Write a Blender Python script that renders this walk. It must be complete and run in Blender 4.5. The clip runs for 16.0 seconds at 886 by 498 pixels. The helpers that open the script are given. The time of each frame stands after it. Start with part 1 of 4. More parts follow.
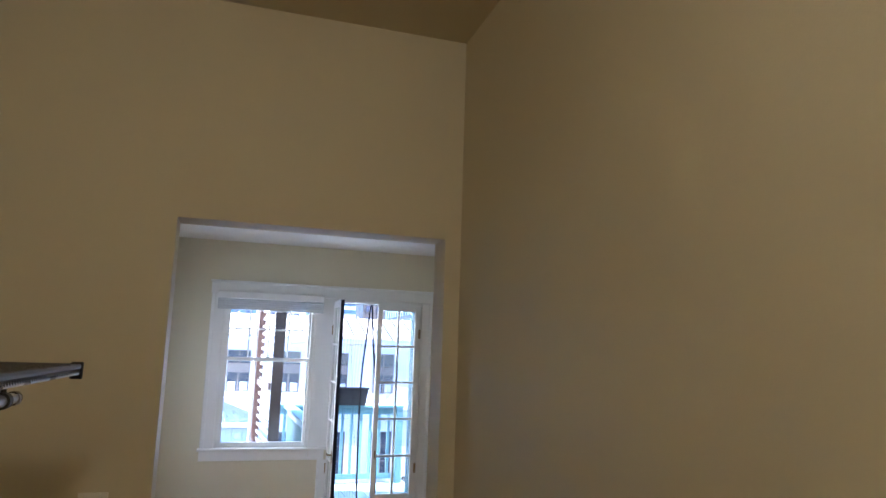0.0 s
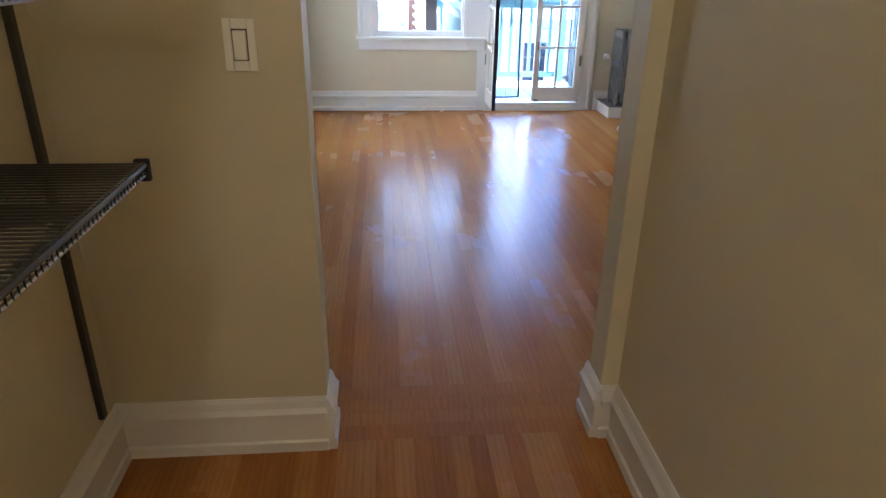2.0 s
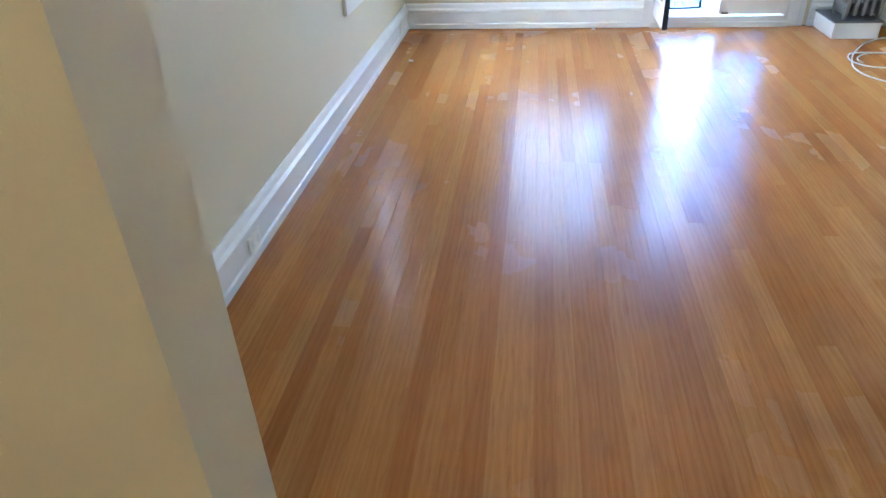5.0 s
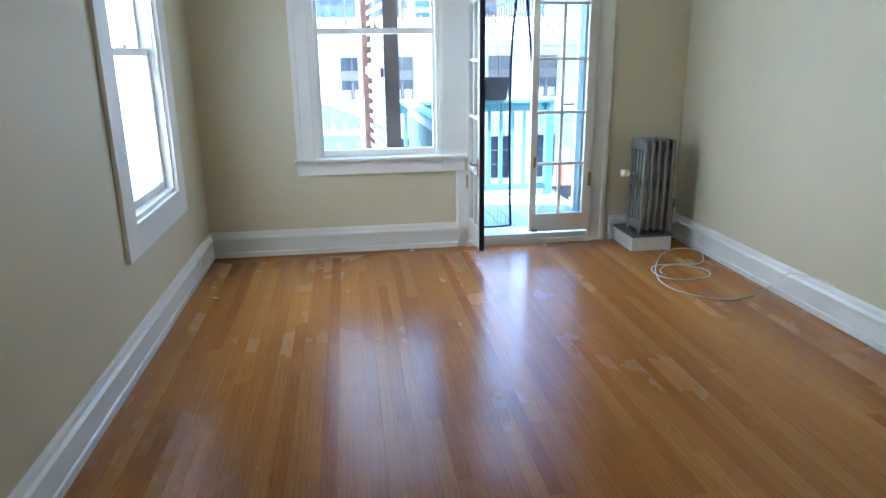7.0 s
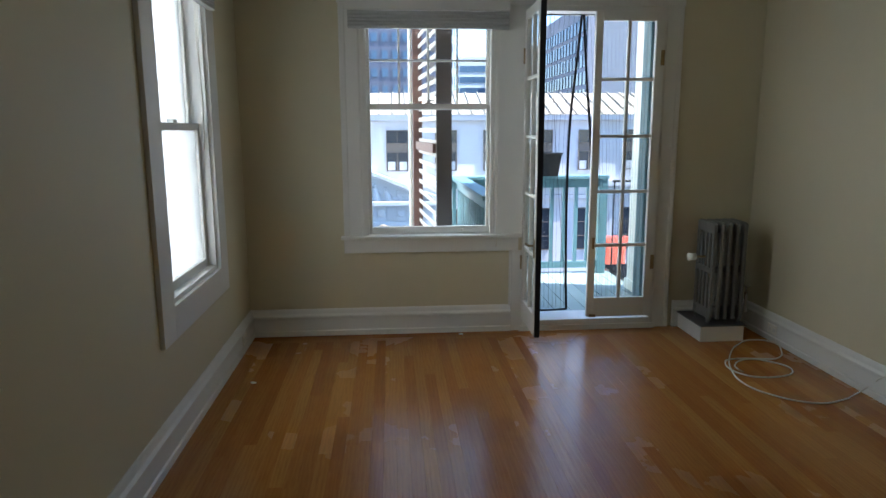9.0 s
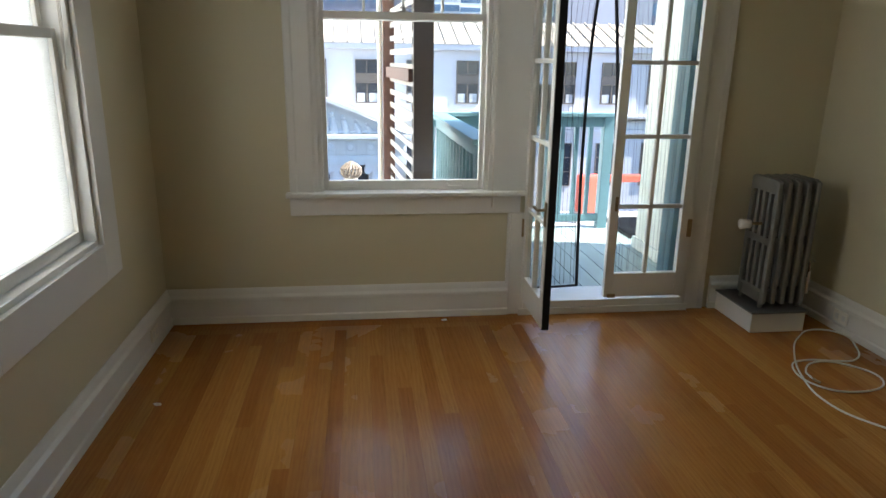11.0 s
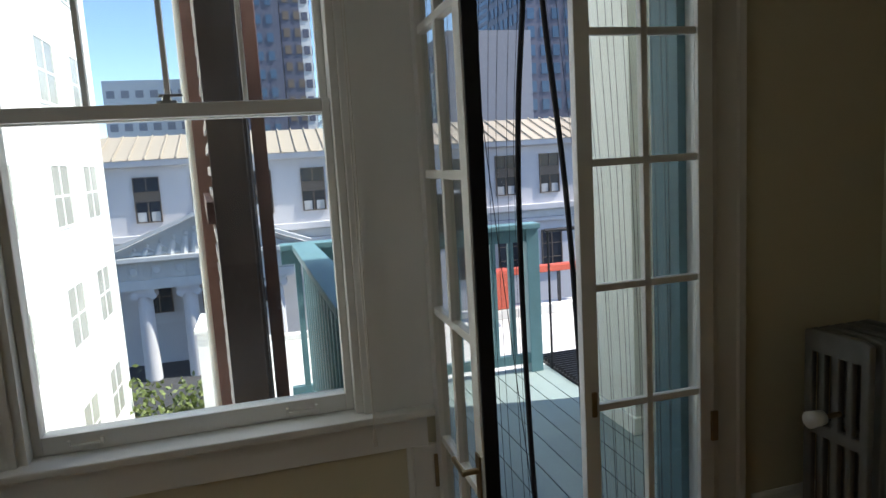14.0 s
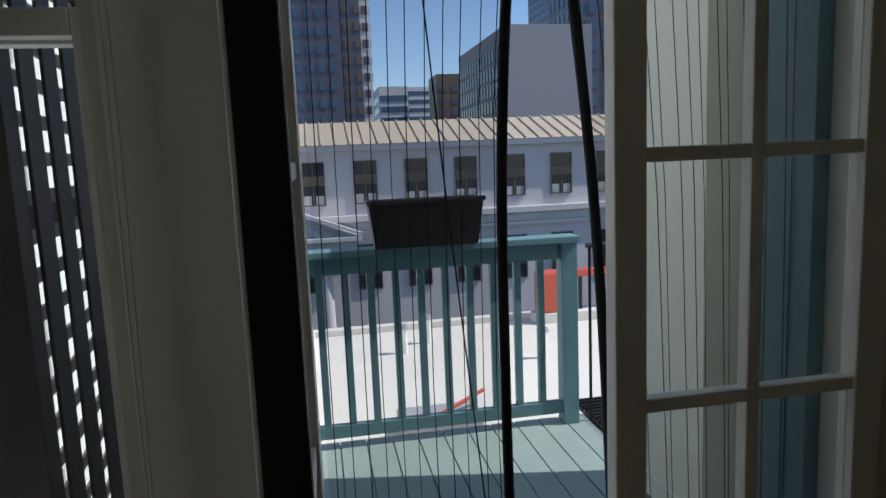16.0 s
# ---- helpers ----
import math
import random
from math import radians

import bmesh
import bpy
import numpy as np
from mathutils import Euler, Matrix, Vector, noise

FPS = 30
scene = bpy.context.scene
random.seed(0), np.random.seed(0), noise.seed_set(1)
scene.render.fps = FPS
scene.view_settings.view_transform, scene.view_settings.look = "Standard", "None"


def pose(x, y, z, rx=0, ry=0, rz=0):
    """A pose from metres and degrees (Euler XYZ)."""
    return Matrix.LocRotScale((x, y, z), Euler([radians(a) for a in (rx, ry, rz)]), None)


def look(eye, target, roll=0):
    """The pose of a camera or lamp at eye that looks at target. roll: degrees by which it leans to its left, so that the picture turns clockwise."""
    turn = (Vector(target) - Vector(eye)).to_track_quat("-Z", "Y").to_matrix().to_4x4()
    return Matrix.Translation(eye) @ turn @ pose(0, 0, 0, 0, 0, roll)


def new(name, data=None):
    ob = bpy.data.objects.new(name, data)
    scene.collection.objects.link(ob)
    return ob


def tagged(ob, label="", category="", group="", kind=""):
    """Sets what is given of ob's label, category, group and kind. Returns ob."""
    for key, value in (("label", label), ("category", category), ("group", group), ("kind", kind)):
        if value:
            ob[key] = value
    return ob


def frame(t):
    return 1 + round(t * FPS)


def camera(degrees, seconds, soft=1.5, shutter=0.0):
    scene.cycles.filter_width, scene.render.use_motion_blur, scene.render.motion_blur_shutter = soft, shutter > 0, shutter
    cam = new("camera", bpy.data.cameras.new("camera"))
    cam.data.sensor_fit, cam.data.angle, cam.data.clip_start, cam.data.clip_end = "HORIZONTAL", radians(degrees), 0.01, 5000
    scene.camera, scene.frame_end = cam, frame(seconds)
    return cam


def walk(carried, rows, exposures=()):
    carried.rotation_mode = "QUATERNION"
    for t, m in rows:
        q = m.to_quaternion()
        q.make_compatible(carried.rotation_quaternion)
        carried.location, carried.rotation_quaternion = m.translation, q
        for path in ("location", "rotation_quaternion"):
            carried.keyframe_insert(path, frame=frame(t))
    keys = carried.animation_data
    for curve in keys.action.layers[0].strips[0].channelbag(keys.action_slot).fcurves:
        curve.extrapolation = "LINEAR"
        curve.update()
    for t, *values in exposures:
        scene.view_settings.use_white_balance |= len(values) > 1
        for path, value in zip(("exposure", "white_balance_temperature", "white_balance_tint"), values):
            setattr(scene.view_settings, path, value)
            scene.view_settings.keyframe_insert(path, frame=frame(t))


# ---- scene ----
cam = camera(67.3, 16.0)
PATH = [
    (0, (0.879, -7.011, 1.686), (1.462, -5.122, 1.992), 1.9),
    (0.5, (0.883, -6.981, 1.623), (1.354, -5.04, 1.535), 0.2),
    (1, (0.865, -6.911, 1.55), (1.221, -4.985, 1.145), 1.1),
    (1.5, (0.868, -6.812, 1.477), (1.234, -4.98, 0.764), 2.0),
    (2, (0.884, -6.569, 1.415), (1.051, -4.748, 0.604), 1.0),
    (2.5, (0.936, -6.364, 1.385), (0.955, -4.58, 0.482), 0.0),
    (3, (0.979, -6.153, 1.336), (0.966, -4.428, 0.324), -1.0),
    (5.3, (1.007, -5.200, 1.290), (0.745, -3.526, 0.230), -2.7),
    (5.5, (0.995, -5.150, 1.282), (0.735, -3.471, 0.226), -2.7),
    (6, (1.004, -5.068, 1.301), (0.919, -3.338, 0.301), -3.2),
    (6.5, (0.978, -4.902, 1.354), (1.094, -3.065, 0.57), -1.1),
    (7, (1.019, -4.789, 1.389), (1.283, -2.887, 0.829), -0.7),
    (7.5, (1.007, -4.7, 1.399), (1.258, -2.777, 0.911), -0.7),
    (8, (1.013, -4.67, 1.424), (1.257, -2.725, 1.027), 0.3),
    (8.5, (0.999, -4.631, 1.421), (1.24, -2.675, 1.077), -0.3),
    (9, (0.973, -4.504, 1.408), (1.126, -2.542, 1.052), -0.2),
    (9.2, (0.966, -4.407, 1.392), (1.102, -2.447, 1.017), 0.6),
    (11.3, (1.018, -3.185, 1.353), (1.287, -1.283, 0.795), -0.0),
    (11.5, (1.01, -3.043, 1.362), (1.323, -1.15, 0.801), -1.4),
    (12, (1.016, -2.843, 1.375), (1.482, -0.984, 0.806), -2.7),
    (12.5, (1.133, -2.572, 1.355), (1.65, -0.706, 0.855), -1.8),
    (13, (1.256, -2.308, 1.387), (1.772, -0.418, 0.987), -1.0),
    (13.5, (1.342, -2.038, 1.383), (1.846, -0.128, 1.071), -1.2),
    (14, (1.438, -1.81, 1.393), (1.957, 0.102, 1.123), -3.4),
    (14.5, (1.615, -1.594, 1.369), (2.008, 0.349, 1.112), -2.8),
    (15, (1.76, -1.39, 1.362), (2.049, 0.566, 1.062), -2.2),
    (15.5, (1.854, -1.152, 1.342), (2.104, 0.8, 0.986), -1.5),
    (16, (1.923, -0.922, 1.363), (2.284, 1.025, 1.087), -2.4),
]
EXPOSURE = [(0.0, 3.2, 5100, 18), (0.5, 3.25, 5150, 20), (1.0, 3.3, 5150, 20), (1.5, 3.5, 5100, 18), (2.2, 4.0, 5100, 18), (3.2, 4.45, 4850, 14), (5.5, 4.8, 4600, 12), (6.0, 4.85, 4550, 11), (6.5, 4.5, 4700, 8),
            (7.0, 3.6, 4950, 8), (7.5, 2.75, 5100, 8), (8.0, 2.3, 5350, 7), (8.5, 2.1, 5600, 8), (9.2, 2.0, 5800, 9), (11.5, 2.2, 6600, 11), (12.5, 2.2, 6800, 12), (13.0, 1.75, 6700, 12),
            (13.5, 1.45, 6500, 11), (14.0, 0.8, 6400, 10), (14.5, 0.3, 6400, 10), (15.0, -0.3, 6400, 10), (15.5, -0.58, 6400, 10), (16.0, -0.15, 6300, 10)]
walk(cam, [(t, look(eye, target, roll)) for t, eye, target, roll in PATH], EXPOSURE)

# ---- daylight ----
TO_SUN = Vector((0.62, -0.13, 0.77)).normalized()
world = bpy.data.worlds.new("sky")
scene.world = world
world.use_nodes = True
sky = world.node_tree.nodes.new("ShaderNodeTexSky")
sky.sky_type = "NISHITA"
sky.sun_disc = False
sky.altitude = 1200
sky.dust_density = 0.3
sky.ozone_density = 4.0
sky.sun_elevation = math.asin(TO_SUN.z)
sky.sun_rotation = math.atan2(TO_SUN.x, TO_SUN.y)
world.node_tree.links.new(sky.outputs[0], world.node_tree.nodes["Background"].inputs[0])
world.node_tree.nodes["Background"].inputs[1].default_value = 0.15
sun = new("sun", bpy.data.lights.new("sun", "SUN"))
sun.data.energy = 5.0
sun.data.angle = radians(0.5)
sun.data.color = (1.0, 0.95, 0.87)
sun.rotation_euler = TO_SUN.to_track_quat("Z", "Y").to_euler()
sun.location = (8, 8, 20)


def window_light(name, m, w, h, power):
    lamp = bpy.data.lights.new(name, "AREA")
    lamp.shape, lamp.size, lamp.size_y, lamp.energy = "RECTANGLE", w, h, power
    lamp.color = (0.92, 0.93, 0.95)
    ob = new(name, lamp)
    ob.matrix_world = m
    return ob


# sky light entering at the two windows and the balcony door, set in their openings
window_light("sky_light_window", pose(1.235, 0.17, 1.41, -90, 0, 0), 0.78, 1.28, 0.8)
window_light("sky_light_door", pose(2.18, 0.20, 1.18, -90, 0, 0), 0.40, 1.9, 0.8)
window_light("sky_light_side", pose(-0.16, -1.14, 1.40, 0, -90, 0), 1.5, 0.74, 0.7)


# ---- materials ----
def mat(name, base, rough=0.6, metal=0.0, var=0.08, scale=6.0, fine=120.0, bump=0.05, spec=0.5, tint=None, vary_piece=0.0, stretch=None):
    """A painted, plastered or metal surface: base colour broken up at two scales, with fine relief."""
    m = bpy.data.materials.new(name)
    m.use_nodes = True
    nt = m.node_tree
    N, L = nt.nodes, nt.links
    b = N["Principled BSDF"]
    b.inputs["Roughness"].default_value = rough
    b.inputs["Metallic"].default_value = metal
    b.inputs["Specular IOR Level"].default_value = spec
    co = N.new("ShaderNodeTexCoord")
    mp = N.new("ShaderNodeMapping")
    L.new(co.outputs["Object"], mp.inputs[0])
    if stretch:
        mp.inputs["Scale"].default_value = stretch
    n1 = N.new("ShaderNodeTexNoise")
    n1.inputs["Scale"].default_value, n1.inputs["Detail"].default_value = scale, 5
    n2 = N.new("ShaderNodeTexNoise")
    n2.inputs["Scale"].default_value, n2.inputs["Detail"].default_value = fine, 3
    L.new(mp.outputs[0], n1.inputs[0])
    L.new(mp.outputs[0], n2.inputs[0])
    ramp = N.new("ShaderNodeMix")
    ramp.data_type = "RGBA"
    lo = [max(0, c * (1 - var)) for c in base]
    hi = [min(1, c * (1 + var)) for c in (tint or base)]
    ramp.inputs["A"].default_value, ramp.inputs["B"].default_value = (*lo, 1), (*hi, 1)
    add = N.new("ShaderNodeMath")
    add.operation = "MULTIPLY_ADD"
    add.inputs[1].default_value = 0.35
    L.new(n2.outputs["Fac"], add.inputs[0])
    sub = N.new("ShaderNodeMath")
    sub.operation = "MULTIPLY_ADD"
    sub.inputs[1].default_value, sub.inputs[2].default_value = 1.3, -0.33
    L.new(n1.outputs["Fac"], sub.inputs[0])
    L.new(sub.outputs[0], add.inputs[2])
    L.new(add.outputs[0], ramp.inputs["Factor"])
    out = ramp.outputs["Result"]
    if vary_piece:
        oi = N.new("ShaderNodeObjectInfo")
        hsv = N.new("ShaderNodeHueSaturation")
        mr = N.new("ShaderNodeMapRange")
        mr.inputs["To Min"].default_value, mr.inputs["To Max"].default_value = 1 - vary_piece, 1 + vary_piece
        L.new(oi.outputs["Random"], mr.inputs[0])
        L.new(mr.outputs[0], hsv.inputs["Value"])
        L.new(out, hsv.inputs["Color"])
        out = hsv.outputs[0]
    L.new(out, b.inputs["Base Color"])
    rm = N.new("ShaderNodeMapRange")
    rm.inputs["To Min"].default_value, rm.inputs["To Max"].default_value = max(0.02, rough - 0.08), min(1, rough + 0.08)
    L.new(n1.outputs["Fac"], rm.inputs[0])
    L.new(rm.outputs[0], b.inputs["Roughness"])
    if bump:
        bp = N.new("ShaderNodeBump")
        bp.inputs["Strength"].default_value, bp.inputs["Distance"].default_value = bump, 0.004
        L.new(n2.outputs["Fac"], bp.inputs["Height"])
        L.new(bp.outputs[0], b.inputs["Normal"])
    return m


def oak(name, island=False):
    """Varnished strip-oak boards: long grain, each board its own tone, worn gloss."""
    m = bpy.data.materials.new(name)
    m.use_nodes = True
    nt = m.node_tree
    N, L = nt.nodes, nt.links
    b = N["Principled BSDF"]
    co = N.new("ShaderNodeTexCoord")
    geo = N.new("ShaderNodeNewGeometry")
    if island:
        rnd = geo.outputs["Random Per Island"]
    else:
        rnd = N.new("ShaderNodeObjectInfo").outputs["Random"]
    shift = N.new("ShaderNodeVectorMath")
    shift.operation = "MULTIPLY_ADD"
    comb = N.new("ShaderNodeCombineXYZ")
    for i in range(3):
        L.new(rnd, comb.inputs[i])
    shift.inputs[1].default_value = (17, 29, 11)
    L.new(comb.outputs[0], shift.inputs[0])
    L.new(geo.outputs["Position"], shift.inputs[2])
    mp = N.new("ShaderNodeMapping")
    mp.inputs["Scale"].default_value = (1, 0.05, 1)
    L.new(shift.outputs[0], mp.inputs[0])
    grain = N.new("ShaderNodeTexNoise")
    grain.inputs["Scale"].default_value, grain.inputs["Detail"].default_value, grain.inputs["Roughness"].default_value = 170, 6, 0.65
    L.new(mp.outputs[0], grain.inputs[0])
    mp2 = N.new("ShaderNodeMapping")
    mp2.inputs["Scale"].default_value = (1, 0.12, 1)
    L.new(shift.outputs[0], mp2.inputs[0])
    rings = N.new("ShaderNodeTexWave")
    rings.wave_type, rings.bands_direction = "BANDS", "X"
    rings.inputs["Scale"].default_value, rings.inputs["Distortion"].default_value = 16, 9
    rings.inputs["Detail"].default_value = 3
    L.new(mp2.outputs[0], rings.inputs[0])
    tone = N.new("ShaderNodeValToRGB")
    e = tone.color_ramp.elements
    e[0].position, e[0].color = 0.0, (0.345, 0.134, 0.028, 1)
    e[1].position, e[1].color = 1.0, (0.505, 0.252, 0.060, 1)
    for p, c in ((0.12, (0.382, 0.155, 0.031, 1)), (0.35, (0.410, 0.174, 0.036, 1)), (0.65, (0.438, 0.194, 0.041, 1)), (0.88, (0.465, 0.214, 0.047, 1))):
        q = e.new(p)
        q.color = c
    L.new(rnd, tone.inputs[0])
    dark = N.new("ShaderNodeMix")
    dark.data_type, dark.blend_type = "RGBA", "MULTIPLY"
    dark.inputs["B"].default_value = (0.60, 0.50, 0.42, 1)
    gr = N.new("ShaderNodeMapRange")
    gr.inputs["From Min"].default_value, gr.inputs["From Max"].default_value, gr.inputs["To Max"].default_value = 0.50, 0.80, 0.75
    L.new(grain.outputs["Fac"], gr.inputs[0])
    L.new(gr.outputs[0], dark.inputs["Factor"])
    L.new(tone.outputs[0], dark.inputs["A"])
    ring = N.new("ShaderNodeMix")
    ring.data_type, ring.blend_type = "RGBA", "MULTIPLY"
    ring.inputs["B"].default_value = (0.80, 0.73, 0.66, 1)
    rr = N.new("ShaderNodeMapRange")
    rr.inputs["To Max"].default_value = 0.5
    L.new(rings.outputs["Fac"], rr.inputs[0])
    L.new(rr.outputs[0], ring.inputs["Factor"])
    L.new(dark.outputs["Result"], ring.inputs["A"])
    wear = N.new("ShaderNodeTexNoise")
    wear.inputs["Scale"].default_value, wear.inputs["Detail"].default_value = 1.6, 7
    L.new(geo.outputs["Position"], wear.inputs[0])
    stain = N.new("ShaderNodeMix")
    stain.data_type, stain.blend_type = "RGBA", "MULTIPLY"
    stain.inputs["B"].default_value = (0.66, 0.56, 0.50, 1)
    sr = N.new("ShaderNodeMapRange")
    sr.inputs["From Min"].default_value, sr.inputs["From Max"].default_value, sr.inputs["To Max"].default_value = 0.56, 0.74, 0.6
    L.new(wear.outputs["Fac"], sr.inputs[0])
    L.new(sr.outputs[0], stain.inputs["Factor"])
    L.new(ring.outputs["Result"], stain.inputs["A"])
    L.new(stain.outputs["Result"], b.inputs["Base Color"])
    ro = N.new("ShaderNodeMapRange")
    ro.inputs["To Min"].default_value, ro.inputs["To Max"].default_value = 0.18, 0.22
    L.new(rnd, ro.inputs[0])
    rw = N.new("ShaderNodeMapRange")
    rw.inputs["From Min"].default_value, rw.inputs["From Max"].default_value, rw.inputs["To Max"].default_value = 0.35, 0.65, 0.08
    L.new(wear.outputs["Fac"], rw.inputs[0])
    radd = N.new("ShaderNodeMath")
    L.new(ro.outputs[0], radd.inputs[0])
    L.new(rw.outputs[0], radd.inputs[1])
    L.new(radd.outputs[0], b.inputs["Roughness"])
    b.inputs["Specular IOR Level"].default_value = 0.21
    bp = N.new("ShaderNodeBump")
    bp.inputs["Strength"].default_value, bp.inputs["Distance"].default_value = 0.12, 0.0015
    L.new(grain.outputs["Fac"], bp.inputs["Height"])
    L.new(bp.outputs[0], b.inputs["Normal"])
    return m


def glass(name, rough=0.0, tint=(0.97, 0.99, 0.98), relief=0.0, dirt=0.0):
    m = bpy.data.materials.new(name)
    m.use_nodes = True
    nt = m.node_tree
    N, L = nt.nodes, nt.links
    N.remove(N["Principled BSDF"])
    tr = N.new("ShaderNodeBsdfTransparent")
    tr.inputs[0].default_value = (*tint, 1)
    gl = N.new("ShaderNodeBsdfGlossy")
    gl.inputs["Roughness"].default_value = 0.02
    lw = N.new("ShaderNodeLayerWeight")
    pw = N.new("ShaderNodeMath")
    pw.operation = "POWER"
    pw.inputs[1].default_value = 4.0
    L.new(lw.outputs["Facing"], pw.inputs[0])
    fr = N.new("ShaderNodeMath")
    fr.operation = "MULTIPLY_ADD"
    fr.inputs[1].default_value, fr.inputs[2].default_value = 0.6, 0.03
    L.new(pw.outputs[0], fr.inputs[0])
    mx = N.new("ShaderNodeMixShader")
    L.new(fr.outputs[0], mx.inputs[0])
    L.new(tr.outputs[0], mx.inputs[1])
    L.new(gl.outputs[0], mx.inputs[2])
    out = mx.outputs[0]
    if dirt:
        df = N.new("ShaderNodeBsdfTranslucent")
        df.inputs[0].default_value = (0.85, 0.87, 0.88, 1)
        ns = N.new("ShaderNodeTexNoise")
        ns.inputs["Scale"].default_value, ns.inputs["Detail"].default_value = 2.5, 8
        mr = N.new("ShaderNodeMapRange")
        mr.inputs["From Min"].default_value, mr.inputs["From Max"].default_value, mr.inputs["To Max"].default_value = 0.4, 0.8, dirt
        L.new(ns.outputs["Fac"], mr.inputs[0])
        m2 = N.new("ShaderNodeMixShader")
        L.new(mr.outputs[0], m2.inputs[0])
        L.new(out, m2.inputs[1])
        L.new(df.outputs[0], m2.inputs[2])
        out = m2.outputs[0]
    L.new(out, N["Material Output"].inputs[0])
    return m


def frosted(name):
    m = bpy.data.materials.new(name)
    m.use_nodes = True
    nt = m.node_tree
    N, L = nt.nodes, nt.links
    b = N["Principled BSDF"]
    b.inputs["Base Color"].default_value = (0.95, 0.97, 0.97, 1)
    b.inputs["Roughness"].default_value = 0.35
    b.inputs["Transmission Weight"].default_value = 1.0
    b.inputs["IOR"].default_value = 1.3
    v = N.new("ShaderNodeTexVoronoi")
    v.inputs["Scale"].default_value = 140
    bp = N.new("ShaderNodeBump")
    bp.inputs["Strength"].default_value = 0.9
    bp.inputs["Distance"].default_value = 0.01
    L.new(v.outputs["Distance"], bp.inputs["Height"])
    L.new(bp.outputs[0], b.inputs["Normal"])
    return m


M_WALL = mat("cream_wall_paint", (0.67, 0.61, 0.43), 0.55, var=0.025, scale=1.3, fine=260, bump=0.10, spec=0.35)
M_CEIL = mat("ceiling_paint", (0.78, 0.76, 0.70), 0.7, var=0.03, scale=1.5, fine=200, bump=0.08)
M_TRIM = mat("white_gloss_trim", (0.80, 0.79, 0.74), 0.34, var=0.03, scale=3, fine=60, bump=0.05)
M_PLATE = mat("ivory_switch_plastic", (0.90, 0.87, 0.77), 0.35, var=0.02, bump=0)
M_OAK = oak("strip_oak")
M_OAKI = oak("strip_oak_joined", True)
M_SUB = mat("dark_floor_gaps", (0.20, 0.08, 0.028), 0.8)
M_GLASS = glass("window_glass", dirt=0.012)
M_FROST = frosted("pebbled_glass")
M_IRON = mat("silver_radiator_paint", (0.23, 0.23, 0.21), 0.42, 0.35, var=0.15, scale=18, fine=150, bump=0.12)
M_STEEL = mat("grey_epoxy_steel", (0.06, 0.057, 0.05), 0.4, 0.2, var=0.1, bump=0)
M_EDGE = mat("bright_steel", (0.50, 0.49, 0.47), 0.28, 0.85, var=0.08, bump=0)
M_BRASS = mat("worn_brass", (0.36, 0.27, 0.15), 0.38, 0.9, var=0.2, scale=30)
M_CABLE = mat("white_cable_plastic", (0.75, 0.72, 0.64), 0.4, var=0.03, bump=0)
M_BLACK = mat("black_fabric_tape", (0.012, 0.012, 0.014), 0.8, var=0.2)
M_TEAL = mat("teal_railing_paint", (0.12, 0.235, 0.27), 0.5, var=0.15, scale=5, fine=60, bump=0.1)
M_DECK = mat("grey_green_deck_paint", (0.27, 0.34, 0.33), 0.55, var=0.12, scale=4, fine=70, bump=0.15, vary_piece=0.06)
M_SLATW = mat("weathered_white_slats", (0.52, 0.47, 0.44), 0.7, var=0.15, scale=9, fine=60, bump=0.2)
M_BROWN = mat("dark_brown_stained_wood", (0.055, 0.036, 0.03), 0.6, var=0.3, scale=7, fine=60, bump=0.2)
M_SIDING = mat("pale_siding_paint", (0.80, 0.82, 0.76), 0.55, var=0.05, scale=2, bump=0.08)
M_POT = mat("black_planter_plastic", (0.018, 0.017, 0.02), 0.45, var=0.15)
M_WHITE_B = mat("white_stucco", (0.80, 0.79, 0.75), 0.8, var=0.06, scale=0.6, fine=12, bump=0.2)
M_STONE = mat("pale_granite", (0.58, 0.56, 0.57), 0.8, var=0.08, scale=0.35, fine=6, bump=0.2)
M_STONE2 = mat("carved_granite", (0.54, 0.54, 0.54), 0.8, var=0.12, scale=1.2, fine=10, bump=0.3)
M_ROOF = mat("tan_metal_roof", (0.42, 0.36, 0.28), 0.6, var=0.08, scale=0.4, fine=5)
M_DARKWIN = mat("dark_window_glass", (0.03, 0.035, 0.045), 0.12, var=0.4, scale=0.6, bump=0)
M_BRONZE = mat("bronze_spandrel", (0.16, 0.12, 0.09), 0.5, var=0.15)
# Fabric darkened to grey, so its backlit shade is part of the colour.
M_BLIND = mat("pale_blind_fabric", (0.52, 0.52, 0.50), 0.7, var=0.04)
# Dark cladding lifted in tone: distance haze is put into this colour.
M_TOWER_D = mat("hazed_dark_cladding", (0.11, 0.11, 0.15), 0.4, var=0.1, scale=0.1, fine=1)
M_TOWER_G = mat("grey_concrete_tower", (0.30, 0.30, 0.33), 0.75, var=0.06, scale=0.1, fine=2)
M_TOWER_W = mat("pale_tower_bands", (0.66, 0.66, 0.66), 0.6, var=0.05, scale=0.1, fine=2)
M_TOWER_B = mat("blue_tower_glass", (0.07, 0.12, 0.19), 0.15, var=0.15, scale=0.2, fine=2)
M_ASPHALT = mat("asphalt", (0.055, 0.055, 0.058), 0.9, var=0.2, scale=0.5, fine=30)
M_ROOFTOP = mat("white_roof_membrane", (0.62, 0.60, 0.56), 0.8, var=0.1, scale=0.5, fine=9)
M_REDWOOD = mat("reddish_brown_stain", (0.15, 0.07, 0.055), 0.6, var=0.25, scale=7, fine=60, bump=0.2)
M_ORANGE = mat("orange_red_paint", (0.50, 0.09, 0.05), 0.45, var=0.1)
